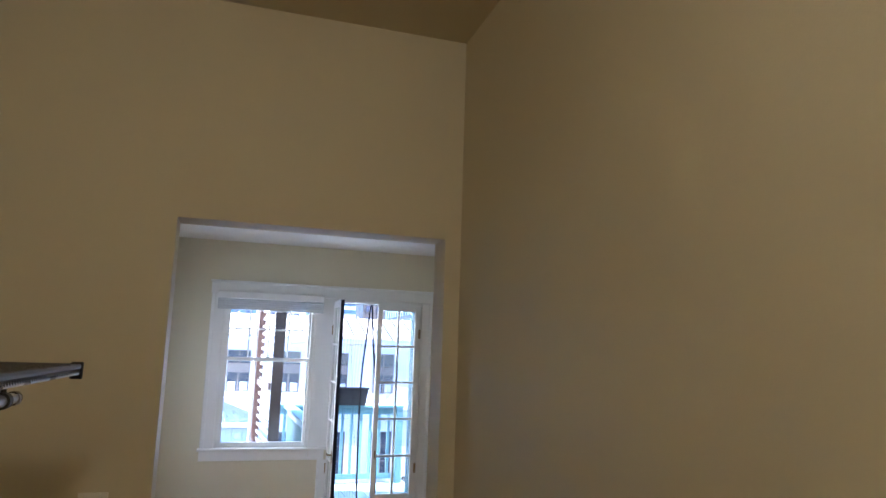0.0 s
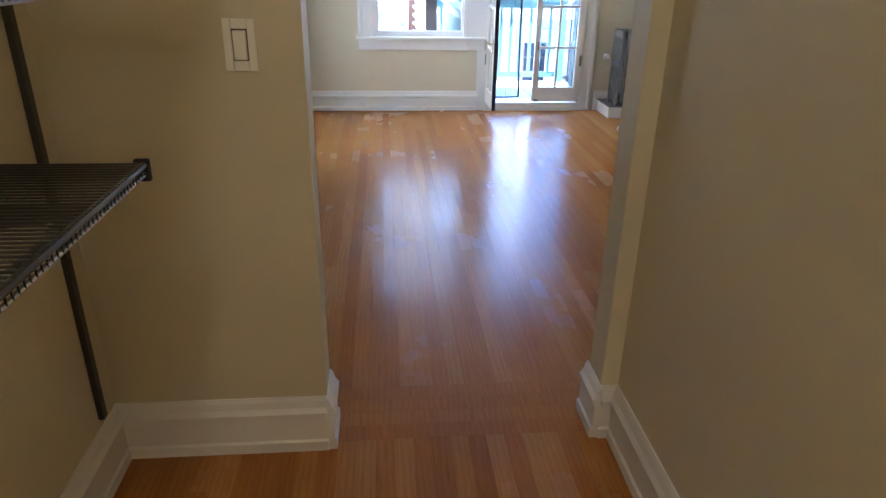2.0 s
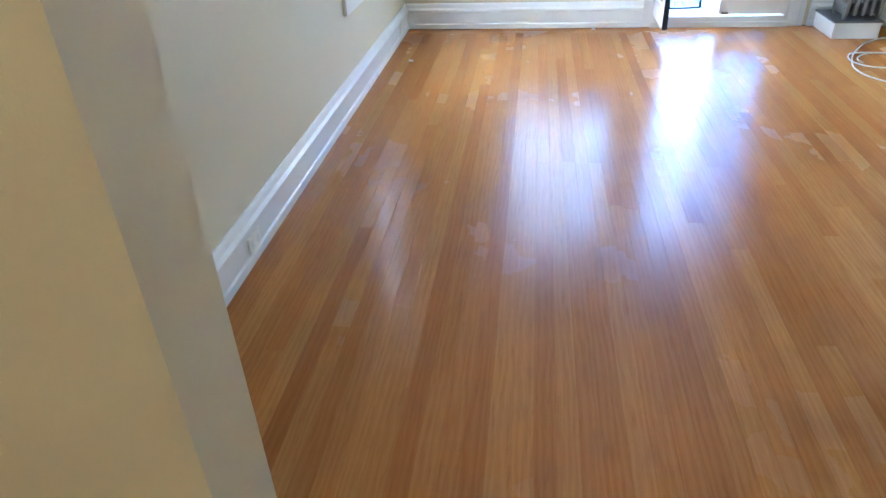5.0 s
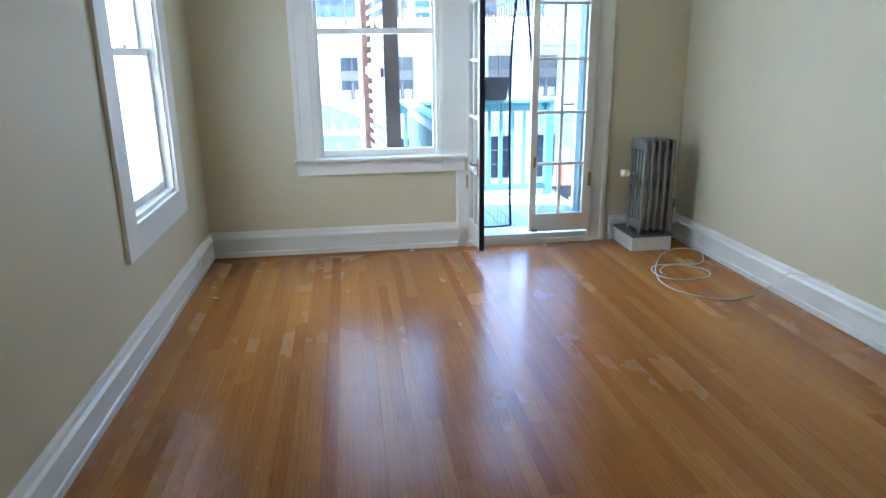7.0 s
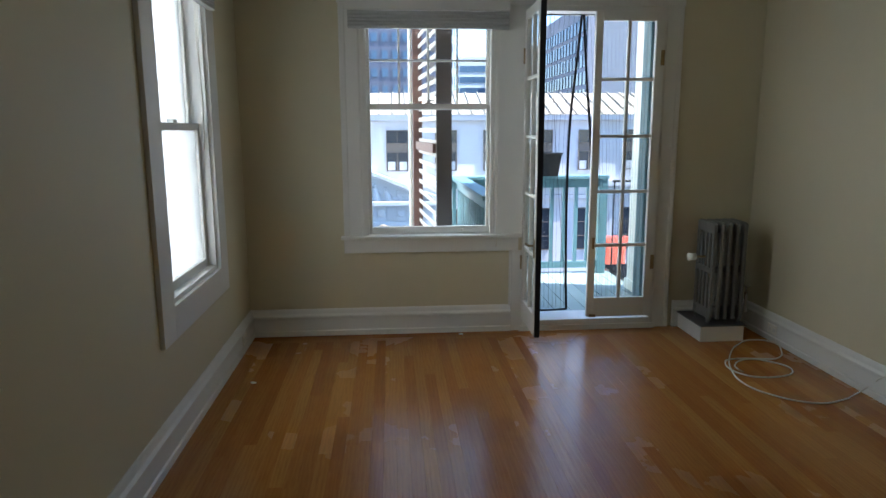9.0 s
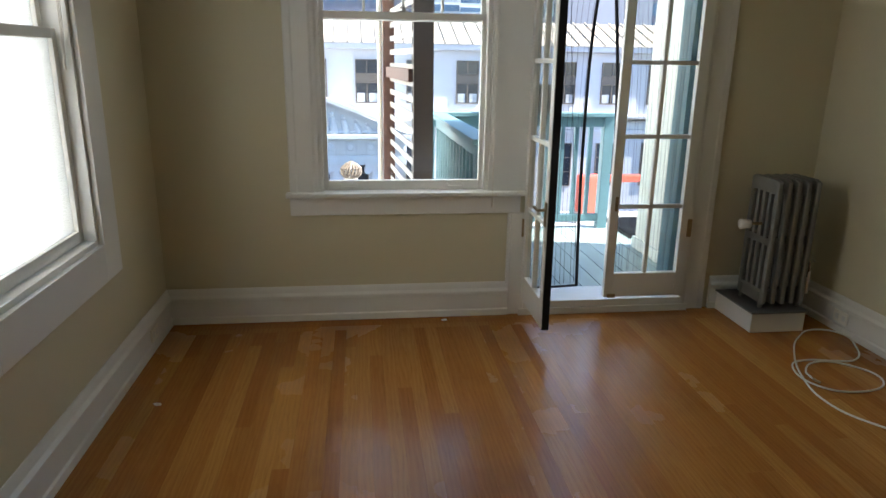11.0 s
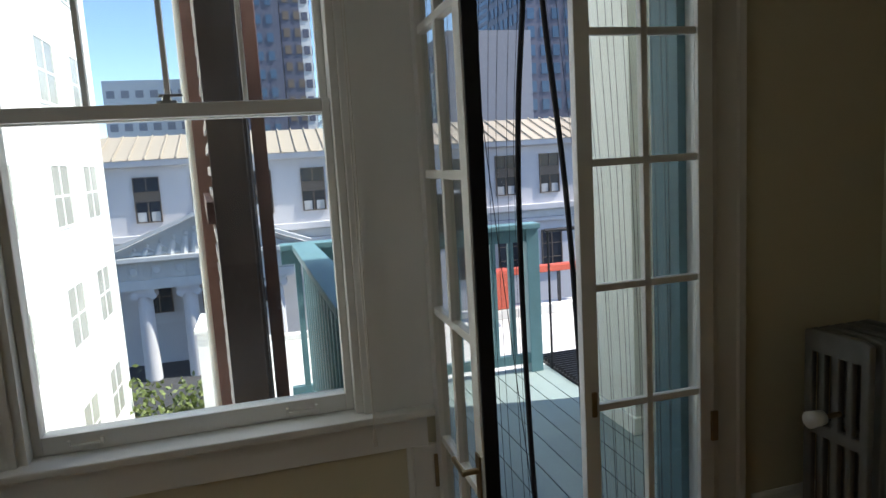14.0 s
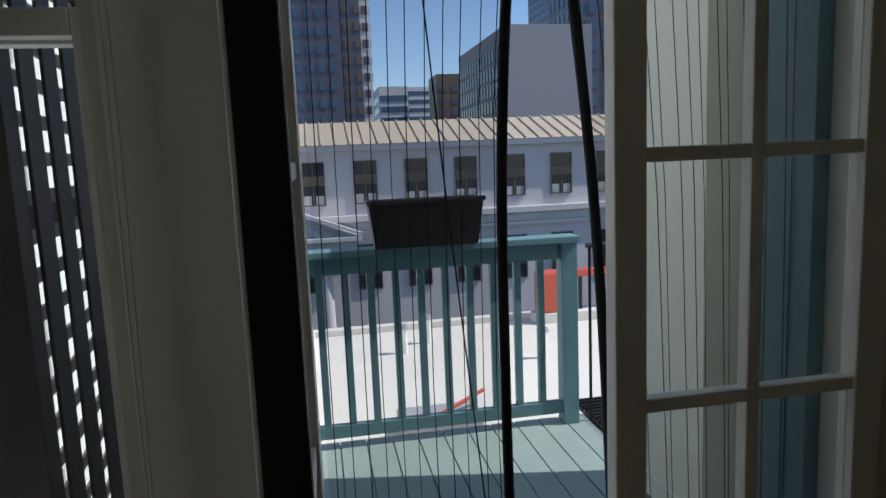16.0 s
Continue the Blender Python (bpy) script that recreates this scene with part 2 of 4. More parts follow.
M_BARK = mat("bark", (0.10, 0.075, 0.05), 0.9, var=0.3, scale=12, bump=0.4)
M_LEAF = mat("leaf_green", (0.085, 0.13, 0.03), 0.6, var=0.35, scale=3, tint=(0.16, 0.19, 0.05))
M_PORCELAIN = mat("white_valve_cap", (0.8, 0.79, 0.75), 0.3, var=0.02, bump=0)


def screen_cloth(name):
    """Dark insect mesh: fine see-through weave hanging in vertical pleats."""
    m = bpy.data.materials.new(name)
    m.use_nodes = True
    nt = m.node_tree
    N, L = nt.nodes, nt.links
    b = N["Principled BSDF"]
    b.inputs["Base Color"].default_value = (0.02, 0.02, 0.03, 1)
    b.inputs["Roughness"].default_value = 0.7
    tr = N.new("ShaderNodeBsdfTransparent")
    mx = N.new("ShaderNodeMixShader")
    mx.inputs[0].default_value = 0.17
    L.new(tr.outputs[0], mx.inputs[1])
    L.new(b.outputs[0], mx.inputs[2])
    L.new(mx.outputs[0], N["Material Output"].inputs[0])
    return m


M_MESH = screen_cloth("insect_mesh")


# ---- small builders ----
def box(bm, x0, x1, y0, y1, z0, z1, bevel=0.0):
    r = bmesh.ops.create_cube(bm, size=1.0)
    vs = r["verts"]
    for v in vs:
        v.co = Vector((x0 + (v.co.x + 0.5) * (x1 - x0), y0 + (v.co.y + 0.5) * (y1 - y0), z0 + (v.co.z + 0.5) * (z1 - z0)))
    if bevel:
        es = list({e for v in vs for e in v.link_edges})
        bmesh.ops.bevel(bm, geom=es, offset=bevel, segments=2, affect="EDGES", profile=0.6)
    return bm


def cyl(bm, a, b, r, r2=None, n=16):
    a, b = Vector(a), Vector(b)
    m = Matrix.Translation((a + b) / 2) @ (b - a).to_track_quat("Z", "Y").to_matrix().to_4x4()
    bmesh.ops.create_cone(bm, cap_ends=True, segments=n, radius1=r, radius2=r if r2 is None else r2, depth=(b - a).length, matrix=m)
    return bm


def extrude(bm, profile, a, b, out, up=Vector((0, 0, 1))):
    """Runs a profile of (out, up) offsets from a to b."""
    a, b, out = Vector(a), Vector(b), Vector(out)
    r0 = [bm.verts.new(a + out * p + up * q) for p, q in profile]
    r1 = [bm.verts.new(b + out * p + up * q) for p, q in profile]
    n = len(profile)
    for i in range(n):
        bm.faces.new((r0[i], r0[(i + 1) % n], r1[(i + 1) % n], r1[i]))
    bm.faces.new(r0[::-1])
    bm.faces.new(r1)
    bmesh.ops.recalc_face_normals(bm, faces=bm.faces)
    return bm


def tube(name, points, r, material, parent=None, label="", cyclic=False):
    cu = bpy.data.curves.new(name, "CURVE")
    cu.dimensions, cu.bevel_depth, cu.bevel_resolution, cu.resolution_u = "3D", r, 3, 8
    sp = cu.splines.new("BEZIER")
    sp.bezier_points.add(len(points) - 1)
    for bp, p in zip(sp.bezier_points, points):
        bp.co = p
        bp.handle_left_type = bp.handle_right_type = "AUTO"
    sp.use_cyclic_u = cyclic
    tmp = bpy.data.objects.new(name + "_path", cu)
    me = bpy.data.meshes.new_from_object(tmp)
    me.name = name
    bpy.data.objects.remove(tmp)
    me.materials.clear()
    me.materials.append(material)
    for p in me.polygons:
        p.use_smooth = True
    ob = new(name, me)
    if parent:
        ob.parent = parent
    return tagged(ob, label)


def part(name, bm, material, parent=None, label="", smooth=False):
    me = bpy.data.meshes.new(name)
    bm.to_mesh(me)
    bm.free()
    me.materials.append(material)
    if smooth:
        for p in me.polygons:
            p.use_smooth = True
    ob = new(name, me)
    if parent:
        ob.parent = parent
    return tagged(ob, label)


def B():
    return bmesh.new()


def thing(name, label, category, at=(0, 0, 0), group="", kind=""):
    ob = new(name)
    ob.location = at
    ob.empty_display_size = 0.1
    return tagged(ob, label, category, group, kind)


def structure(name, bm, material, label, category):
    return tagged(part(name, bm, material), label, category, kind="structure")


# ---- the room and the closet ----
RX, CEIL = 3.514, 2.73
YW0, YW1 = -4.885, -4.765          # wall between closet and room
DX0, DX1, DH = 0.693, 1.543, 2.064  # doorway
CX0, CX1, CY, CCEIL = 0.075, 1.598, -8.4, 2.78


def wall_with_openings(name, label, axis, at, thick, lo, hi, z0, z1, holes):
    """A thick wall along x or y; holes: (lo, hi, bottom, top)."""
    bm = B()

    def piece(a, b, c, d):
        if b - a < 1e-4 or d - c < 1e-4:
            return
        if axis == "x":
            box(bm, a, b, at, at + thick, c, d)
        else:
            box(bm, at, at + thick, a, b, c, d)
    cur = lo
    for a, b, c, d in sorted(holes):
        piece(cur, a, z0, z1)
        piece(a, b, z0, c)
        piece(a, b, d, z1)
        cur = b
    piece(cur, hi, z0, z1)
    return structure(name, bm, M_WALL, label, "wall")


WX0, WX1, WZ0, WZ1 = 0.801, 1.669, 0.680, 2.199     # back window opening
FX0, FX1, FZ0, FZ1 = 1.886, 2.800, 0.072, 2.199   # balcony door opening
SY0, SY1, SZ0, SZ1 = -1.595, -0.778, 0.645, 2.17    # side window opening
wall_with_openings("wall_north", "cream painted plaster wall with window and balcony door", "x", 0.0, 0.2, -0.2, RX + 0.2, 0, CEIL,
                   [(WX0, WX1, WZ0, WZ1), (FX0, FX1, FZ0, FZ1)])
wall_with_openings("wall_west", "cream painted plaster wall with a side window", "y", -0.2, 0.2, YW1, 0.0, 0, CEIL, [(SY0, SY1, SZ0, SZ1)])
wall_with_openings("wall_east", "plain cream painted plaster wall", "y", RX, 0.2, YW1, 0.0, 0, CEIL, [])
wall_with_openings("wall_south", "cream painted wall with open doorway to closet", "x", YW0, YW1 - YW0, -0.2, RX + 0.2, 0, CCEIL + 0.12, [(DX0, DX1, 0.0, DH)])
wall_with_openings("wall_closet_west", "plain cream closet wall behind wire shelves", "y", CX0 - 0.12, 0.12, CY, YW0, 0, CCEIL, [])
wall_with_openings("wall_closet_east", "plain cream closet wall", "y", CX1, 0.12, CY, YW0, 0, CCEIL, [])
wall_with_openings("wall_closet_south", "plain cream closet end wall", "x", CY - 0.12, 0.12, CX0 - 0.12, CX1 + 0.12, 0, CCEIL, [])
structure("ceiling", box(B(), -0.2, RX + 0.2, YW1, 0.2, CEIL, CEIL + 0.12), M_CEIL, "off-white painted plaster ceiling", "ceiling")
structure("ceiling_closet", box(B(), CX0 - 0.12, CX1 + 0.12, CY - 0.12, YW0, CCEIL, CCEIL + 0.12), M_WALL, "cream painted closet ceiling", "ceiling")
floor = structure("floor", box(B(), -0.2, RX + 0.2, CY - 0.12, 0.2, -0.12, -0.012), M_SUB, "varnished strip oak floor with worn boards", "floor")

# ---- baseboards ----
BASE = [(0, 0), (0.026, 0), (0.026, 0.034), (0.019, 0.040), (0.019, 0.122), (0.027, 0.128), (0.027, 0.142), (0.016, 0.156), (0.011, 0.176), (0.005, 0.188), (0, 0.188)]


def base_run(a, b, out, label="white painted moulded baseboard"):
    bm = extrude(B(), BASE, (*a, 0), (*b, 0), (*out, 0))
    structure("baseboard", bm, M_TRIM, label, "baseboard")


base_run((0.0, -0.001), (1.797, -0.001), (0, -1))
base_run((2.972, -0.001), (RX, -0.001), (0, -1))
base_run((0.0, YW1), (0.0, 0.0), (1, 0))
base_run((RX, YW1), (RX, 0.0), (-1, 0))
base_run((0.0, YW1), (DX0, YW1), (0, 1))
base_run((DX1, YW1), (RX, YW1), (0, 1))
base_run((DX0 - 0.001, YW0 - 0.02), (DX0 - 0.001, YW1 + 0.02), (1, 0))
base_run((DX1 + 0.001, YW0 - 0.02), (DX1 + 0.001, YW1 + 0.02), (-1, 0))
base_run((CX0, YW0), (DX0, YW0), (0, -1))
base_run((DX1, YW0), (CX1, YW0), (0, -1))
base_run((CX0, CY), (CX0, YW0), (1, 0))
base_run((CX1, CY), (CX1, YW0), (-1, 0))


# ---- window and door trim ----
def casing_profile(w, d=0.022):
    return [(0, 0), (d * 0.55, 0), (d * 0.55, w * 0.12), (d * 0.8, w * 0.2), (d * 0.8, w * 0.72), (d, w * 0.78), (d, w * 0.95), (d * 0.7, w), (0, w)]


def casing_v(name, x0, x1, z0, z1, parent, flip=False):
    pts = [(o, (x1 - x0) - q if flip else q) for o, q in casing_profile(x1 - x0)]
    bm = extrude(B(), pts, (x0, -0.0005, z0), (x0, -0.0005, z1), (0, -1, 0), Vector((1, 0, 0)))
    return part(name, bm, M_TRIM, parent)


def pane(parent, x0, x1, y, z0, z1, m=None, axis="x"):
    bm = B()
    if axis == "x":
        box(bm, x0, x1, y - 0.0015, y + 0.0015, z0, z1)
    else:
        box(bm, y - 0.0015, y + 0.0015, x0, x1, z0, z1)
    ob = part("pane", bm, m or M_GLASS, parent)
    ob.visible_shadow = False
    return ob


window_1 = thing("window_1", "white wooden sash window with small-paned upper sash", "window", (1.26, 0, 0.7), kind="structure")
NORTH = Matrix.Translation((-0.008, 0, -0.012)) @ Matrix.Diagonal((0.9865, 1, 0.989, 1))
window_1.matrix_world = NORTH
casing_v("casing", 0.670, 0.82, 0.70, 2.235, window_1, True)
part("casing", box(B(), 1.70, 1.920, -0.016, -0.0005, 0.70, 2.235, 0.003), M_TRIM, window_1)
part("casing", box(B(), 1.832, 1.920, -0.0165, -0.0007, 0.0, 0.592, 0.003), M_TRIM, window_1)
part("casing_head", box(B(), 0.662, 2.992, -0.024, -0.0005, 2.236, 2.345, 0.004), M_TRIM, window_1)
part("casing_cap", box(B(), 0.652, 3.002, -0.038, -0.0005, 2.346, 2.368, 0.005), M_TRIM, window_1)
part("window_sill", box(B(), 0.650, 1.90, -0.055, 0.05, 0.690, 0.714, 0.006), M_TRIM, window_1)
part("apron", box(B(), 0.668, 1.88, -0.022, -0.0005, 0.593, 0.689, 0.004), M_TRIM, window_1)
part("panel_moulding", box(B(), 1.815, 1.831, -0.011, -0.0005, 0.19, 0.592, 0.003), M_TRIM, window_1)
# jamb lining and stops
for x0, x1 in ((0.82, 0.842), (1.678, 1.70)):
    part("window_frame", box(B(), x0, x1, -0.002, 0.16, 0.714, 2.235, 0.002), M_TRIM, window_1)
part("window_frame", box(B(), 0.82, 1.70, -0.002, 0.16, 2.21, 2.234, 0.002), M_TRIM, window_1)
part("window_sill", box(B(), 0.82, 1.70, 0.05, 0.24, 0.68, 0.712), M_TRIM, window_1, "weathered outer sill")


def sash(parent, x0, x1, z0, z1, y, stile, top, bottom, cols, rows, bar=0.018, axis="x", m=None, name="sash"):
    """A glazed frame; its bars and panes are pieces of it."""
    bm = B()
    d = 0.017

    def bx(a, b, c, e, dd=d, bev=0.003):
        if axis == "x":
            box(bm, a, b, y - dd, y + dd, c, e, bev)
        else:
            box(bm, y - dd, y + dd, a, b, c, e, bev)
    bx(x0, x0 + stile, z0, z1)
    bx(x1 - stile, x1, z0, z1)
    bx(x0 + stile, x1 - stile, z0, z0 + bottom)
    bx(x0 + stile, x1 - stile, z1 - top, z1)
    s = part(name, bm, M_TRIM, parent)
    gx0, gx1, gz0, gz1 = x0 + stile, x1 - stile, z0 + bottom, z1 - top
    for i in range(1, cols):
        c = gx0 + (gx1 - gx0) * i / cols
        b2 = B()
        if axis == "x":
            box(b2, c - bar / 2, c + bar / 2, y - 0.013, y + 0.013, gz0, gz1, 0.003)
        else:
            box(b2, y - 0.013, y + 0.013, c - bar / 2, c + bar / 2, gz0, gz1, 0.003)
        part("glazing_bar", b2, M_TRIM, s)
    for j in range(1, rows):
        c = gz0 + (gz1 - gz0) * j / rows
        b2 = B()
        if axis == "x":
            box(b2, gx0, gx1, y - 0.012, y + 0.012, c - bar / 2, c + bar / 2, 0.003)
        else:
            box(b2, y - 0.012, y + 0.012, gx0, gx1, c - bar / 2, c + bar / 2, 0.003)
        part("glazing_bar", b2, M_TRIM, s)
    for i in range(cols):
        for j in range(rows):
            pane(s, gx0 + (gx1 - gx0) * i / cols, gx0 + (gx1 - gx0) * (i + 1) / cols, y,
                 gz0 + (gz1 - gz0) * j / rows, gz0 + (gz1 - gz0) * (j + 1) / rows, m, axis)
    return s


lower = sash(window_1, 0.842, 1.678, 0.714, 1.602, 0.055, 0.022, 0.036, 0.05, 1, 1)
upper = sash(window_1, 0.842, 1.678, 1.562, 2.21, 0.095, 0.022, 0.03, 0.034, 4, 2, 0.014)
lift = B()
for x in (0.97, 1.53):
    box(lift, x - 0.045, x + 0.045, 0.026, 0.040, 0.728, 0.736, 0.002)
    box(lift, x - 0.045, x - 0.036, 0.026, 0.040, 0.728, 0.748, 0.002)
    box(lift, x + 0.036, x + 0.045, 0.026, 0.040, 0.728, 0.748, 0.002)
part("sash_lift", lift, M_TRIM, lower)
lk = B()
box(lk, 1.235, 1.285, 0.05, 0.075, 1.602, 1.610, 0.002)
cyl(lk, (1.26, 0.062, 1.61), (1.26, 0.062, 1.625), 0.012)
box(lk, 1.24, 1.30, 0.055, 0.068, 1.620, 1.627, 0.002)
part("sash_lock", lk, M_EDGE, lower)

blind = thing("roller_blind", "pale folded fabric blind with white head rail", "window blind")
blind.matrix_world = NORTH
part("head_rail", box(B(), 0.728, 1.792, -0.075, -0.026, 2.187, 2.255, 0.006), M_TRIM, blind)
bm = B()
for i in range(5):
    box(bm, 0.733, 1.787, -0.070 + 0.004 * (i % 2), -0.030 - 0.004 * (i % 2), 2.075 + 0.022 * i, 2.094 + 0.022 * i, 0.004)
part("folded_fabric", bm, M_BLIND, blind)
tube("cord", [(1.715, -0.05, 2.08), (1.716, -0.045, 1.6), (1.713, -0.05, 1.1), (1.718, -0.06, 0.68)], 0.0015, M_CABLE, blind)
tube("cord", [(1.722, -0.05, 2.08), (1.724, -0.045, 1.5), (1.720, -0.05, 1.1), (1.718, -0.06, 0.68)], 0.0015, M_CABLE, blind)
part("tassel", cyl(B(), (1.718, -0.06, 0.68), (1.718, -0.06, 0.635), 0.004, 0.007), M_CABLE, blind)

# side window: flat casing, two frosted sashes
window_2 = thing("window_2", "white sash window with pebbled privacy glass", "window", kind="structure")
for a, b, c, d in ((-1.754, SY0, 0.497, 2.32), (SY1, -0.620, 0.497, 2.32), (SY0, SY1, 0.497, SZ0), (SY0, SY1, SZ1, 2.32)):
    part("casing", box(B(), 0.0005, 0.022, a, b, c, d, 0.003), M_TRIM, window_2)
for a, b in ((SY0, SY0 + 0.02), (SY1 - 0.02, SY1)):
    part("window_frame", box(B(), -0.17, 0.002, a, b, SZ0, SZ1, 0.002), M_TRIM, window_2)
part("window_sill", box(B(), -0.2, 0.002, SY0, SY1, SZ0 - 0.002, SZ0 + 0.022, 0.003), M_TRIM, window_2)
part("window_frame", box(B(), -0.17, 0.002, SY0, SY1, SZ1 - 0.02, SZ1, 0.002), M_TRIM, window_2)
sash(window_2, SY0 + 0.02, SY1 - 0.02, SZ0 + 0.022, 1.44, -0.06, 0.035, 0.036, 0.045, 1, 1, axis="y", m=M_FROST)
sash(window_2, SY0 + 0.02, SY1 - 0.02, 1.403, SZ1 - 0.02, -0.10, 0.035, 0.03, 0.036, 1, 1, axis="y", m=M_FROST)
part("sash_lock", box(B(), -0.075, -0.045, -1.22, -1.16, 1.44, 1.457, 0.003), M_EDGE, window_2)
blind2 = thing("roller_blind", "pale folded fabric blind above the side window", "window blind")
part("head_rail", box(B(), 0.024, 0.07, -1.63, -0.73, 2.13, 2.20, 0.006), M_TRIM, blind2)
bm = B()
for i in range(5):
    box(bm, 0.028, 0.064, -1.62, -0.74, 2.025 + 0.021 * i, 2.043 + 0.021 * i, 0.004)
part("folded_fabric", bm, M_BLIND, blind2)
for k in range(3):
    tube("cord", [(0.03, -0.95 - 0.03 * k, 2.03), (0.012, -0.91 - 0.02 * k, 1.85), (-0.005, -0.85 + 0.01 * k, 1.55), (-0.02, -0.82 + 0.006 * k, 1.30)], 0.002, M_CABLE, blind2)

# ---- balcony door ----
door_1 = thing("door_1", "white french balcony door with one leaf open", "door", kind="structure")
door_1.matrix_world = NORTH
FX0, FX1 = 1.920, 2.846
casing_v("casing", 2.846, 2.988, 0.0, 2.235, door_1)
part("threshold", box(B(), FX0, FX1, -0.03, 0.2, 0.0, 0.088, 0.004), M_TRIM, door_1)
part("threshold_lip", box(B(), 1.89, 2.88, -0.042, -0.031, 0.0, 0.05, 0.003), M_TRIM, door_1)
for a, b in ((FX0, FX0 + 0.016), (FX1 - 0.008, FX1)):
    part("door_frame", box(B(), a, b, -0.002, 0.19, 0.088, 2.235, 0.002), M_TRIM, door_1)
part("door_frame", box(B(), FX0, FX1, -0.002, 0.19, 2.202, 2.236, 0.002), M_TRIM, door_1)


# outer half of the door lining, painted dark teal like the balcony
for a, b in ((1.900, 1.931), (2.822, 2.870)):
    part("outer_lining", box(B(), a, b, 0.192, 0.262, 0.0, 2.235, 0.003), M_TEAL, door_1, "dark teal painted outer frame")
part("outer_stop", box(B(), 2.806, 2.8375, 0.085, 0.189, 0.088, 2.20, 0.002), M_TEAL, door_1, "dark teal painted outer frame")


def leaf(parent, name, label, w):
    """A glazed leaf hung at its own x = 0 and reaching to x = w, its room face at y = -0.018."""
    s = sash(parent, 0.0, w, 0.105, 2.200, 0.0, 0.05, 0.062, 0.138, 2, 5, 0.022, name=name)
    tagged(s, label)
    return s


fixed = leaf(door_1, "door_leaf", "closed glazed leaf", 0.463)
fixed.matrix_basis = Matrix.Translation((2.839, -0.026, 0)) @ Matrix.Diagonal((-1, 1, 1, 1))
opened = leaf(door_1, "door_leaf", "open glazed leaf", 0.445)
opened.matrix_basis = pose(1.922, -0.012, 0, 0, 0, -90.5)
part("weather_strip", box(B(), 0.446, 0.452, -0.012, 0.022, 0.10, 2.200), M_BLACK, opened, "black rubber weather strip")
part("weather_strip", box(B(), 0.425, 0.445, 0.018, 0.022, 0.10, 2.200), M_BLACK, opened, "black rubber weather strip")
bm = B()
box(bm, 0.405, 0.437, -0.022, -0.017, 0.62, 0.74, 0.002)
cyl(bm, (0.421, -0.02, 0.70), (0.421, -0.055, 0.70), 0.007)
box(bm, 0.34, 0.43, -0.062, -0.052, 0.694, 0.707, 0.003)
part("door_handle", bm, M_BRASS, opened, "worn brass lever handle")
for z in (0.46, 1.86):
    part("hinge", box(B(), -0.014, 0.012, -0.028, -0.016, z, z + 0.10, 0.002), M_BRASS, opened)
    part("hinge", box(B(), -0.012, 0.012, -0.026, -0.016, z - 0.01, z + 0.09, 0.002), M_BRASS, fixed)
bm = B()
box(bm, 0.424, 0.440, -0.024, -0.017, 0.60, 0.68, 0.002)
box(bm, 0.40, 0.445, -0.032, -0.017, 0.106, 0.125, 0.002)
part("flush_bolt", bm, M_BRASS, fixed)

# magnetic insect curtain hung outside the leaves
curtain = thing("insect_curtain", "black-edged mesh insect curtain hanging in the doorway", "insect screen")
curtain.matrix_world = NORTH


def tape(points, w=0.011):
    tube("edge_tape", points, w * 0.5, M_BLACK, curtain)


def mesh_panel(xl, xr, n, bottom):
    bm = B()
    zs = [bottom + (2.20 - bottom) * k / 14 for k in range(15)]
    rows = []
    for z in zs:
        a, b = xl(z), xr(z)
        rows.append([bm.verts.new((a + (b - a) * i / n, 0.13 + 0.010 * math.sin(i * 1.9) * (0.4 + 0.6 * (2.2 - z)), z)) for i in range(n + 1)])
    for r0, r1 in zip(rows, rows[1:]):
        for i in range(n):
            bm.faces.new((r0[i], r0[i + 1], r1[i + 1], r1[i]))
    ob = part("mesh_panel", bm, M_MESH, curtain, "fine dark pleated mesh")
    pleat = B()
    for i in range(1, n, 2):
        for k in range(14):
            p = [(xl(z) + (xr(z) - xl(z)) * i / n, 0.128 + 0.010 * math.sin(i * 1.9) * (0.4 + 0.6 * (2.2 - z)), z) for z in (zs[k], zs[k + 1])]
            cyl(pleat, p[0], p[1], 0.0009, n=4)
    part("pleat_line", pleat, M_BLACK, curtain)
    return ob


def lerp_z(pts):
    pts = sorted(pts)

    def f(z):
        for (z0, x0), (z1, x1) in zip(pts, pts[1:]):
            if z <= z1:
                return x0 + (x1 - x0) * max(0, (z - z0)) / (z1 - z0)
        return pts[-1][1]
    return f


inner = lerp_z([(0.12, 2.275), (0.5, 2.262), (1.0, 2.255), (1.5, 2.265), (1.9, 2.30), (2.2, 2.325)])
outer = lerp_z([(0.12, 2.47), (0.7, 2.45), (1.3, 2.42), (1.8, 2.37), (2.2, 2.34)])
mesh_panel(lambda z: 1.945, inner, 22, 0.13)
mesh_panel(outer, lambda z: 2.84, 34, 0.12)
tape([(inner(z), 0.13, z) for z in (0.12, 0.5, 1.0, 1.5, 1.9, 2.2)], 0.018)
tape([(outer(z), 0.13, z) for z in (0.12, 0.7, 1.3, 1.8, 2.2)], 0.018)
tape([(1.945, 0.13, 2.2), (2.4, 0.13, 2.205), (2.84, 0.13, 2.2)], 0.016)
tape([(1.945, 0.13, 0.12), (2.12, 0.135, 0.112), (2.275, 0.13, 0.12)], 0.014)
tube("draw_cord", [(2.10, 0.12, 2.2), (2.14, 0.12, 1.6), (2.20, 0.12, 0.9), (2.27, 0.12, 0.15)], 0.0014, M_BLACK, curtain)


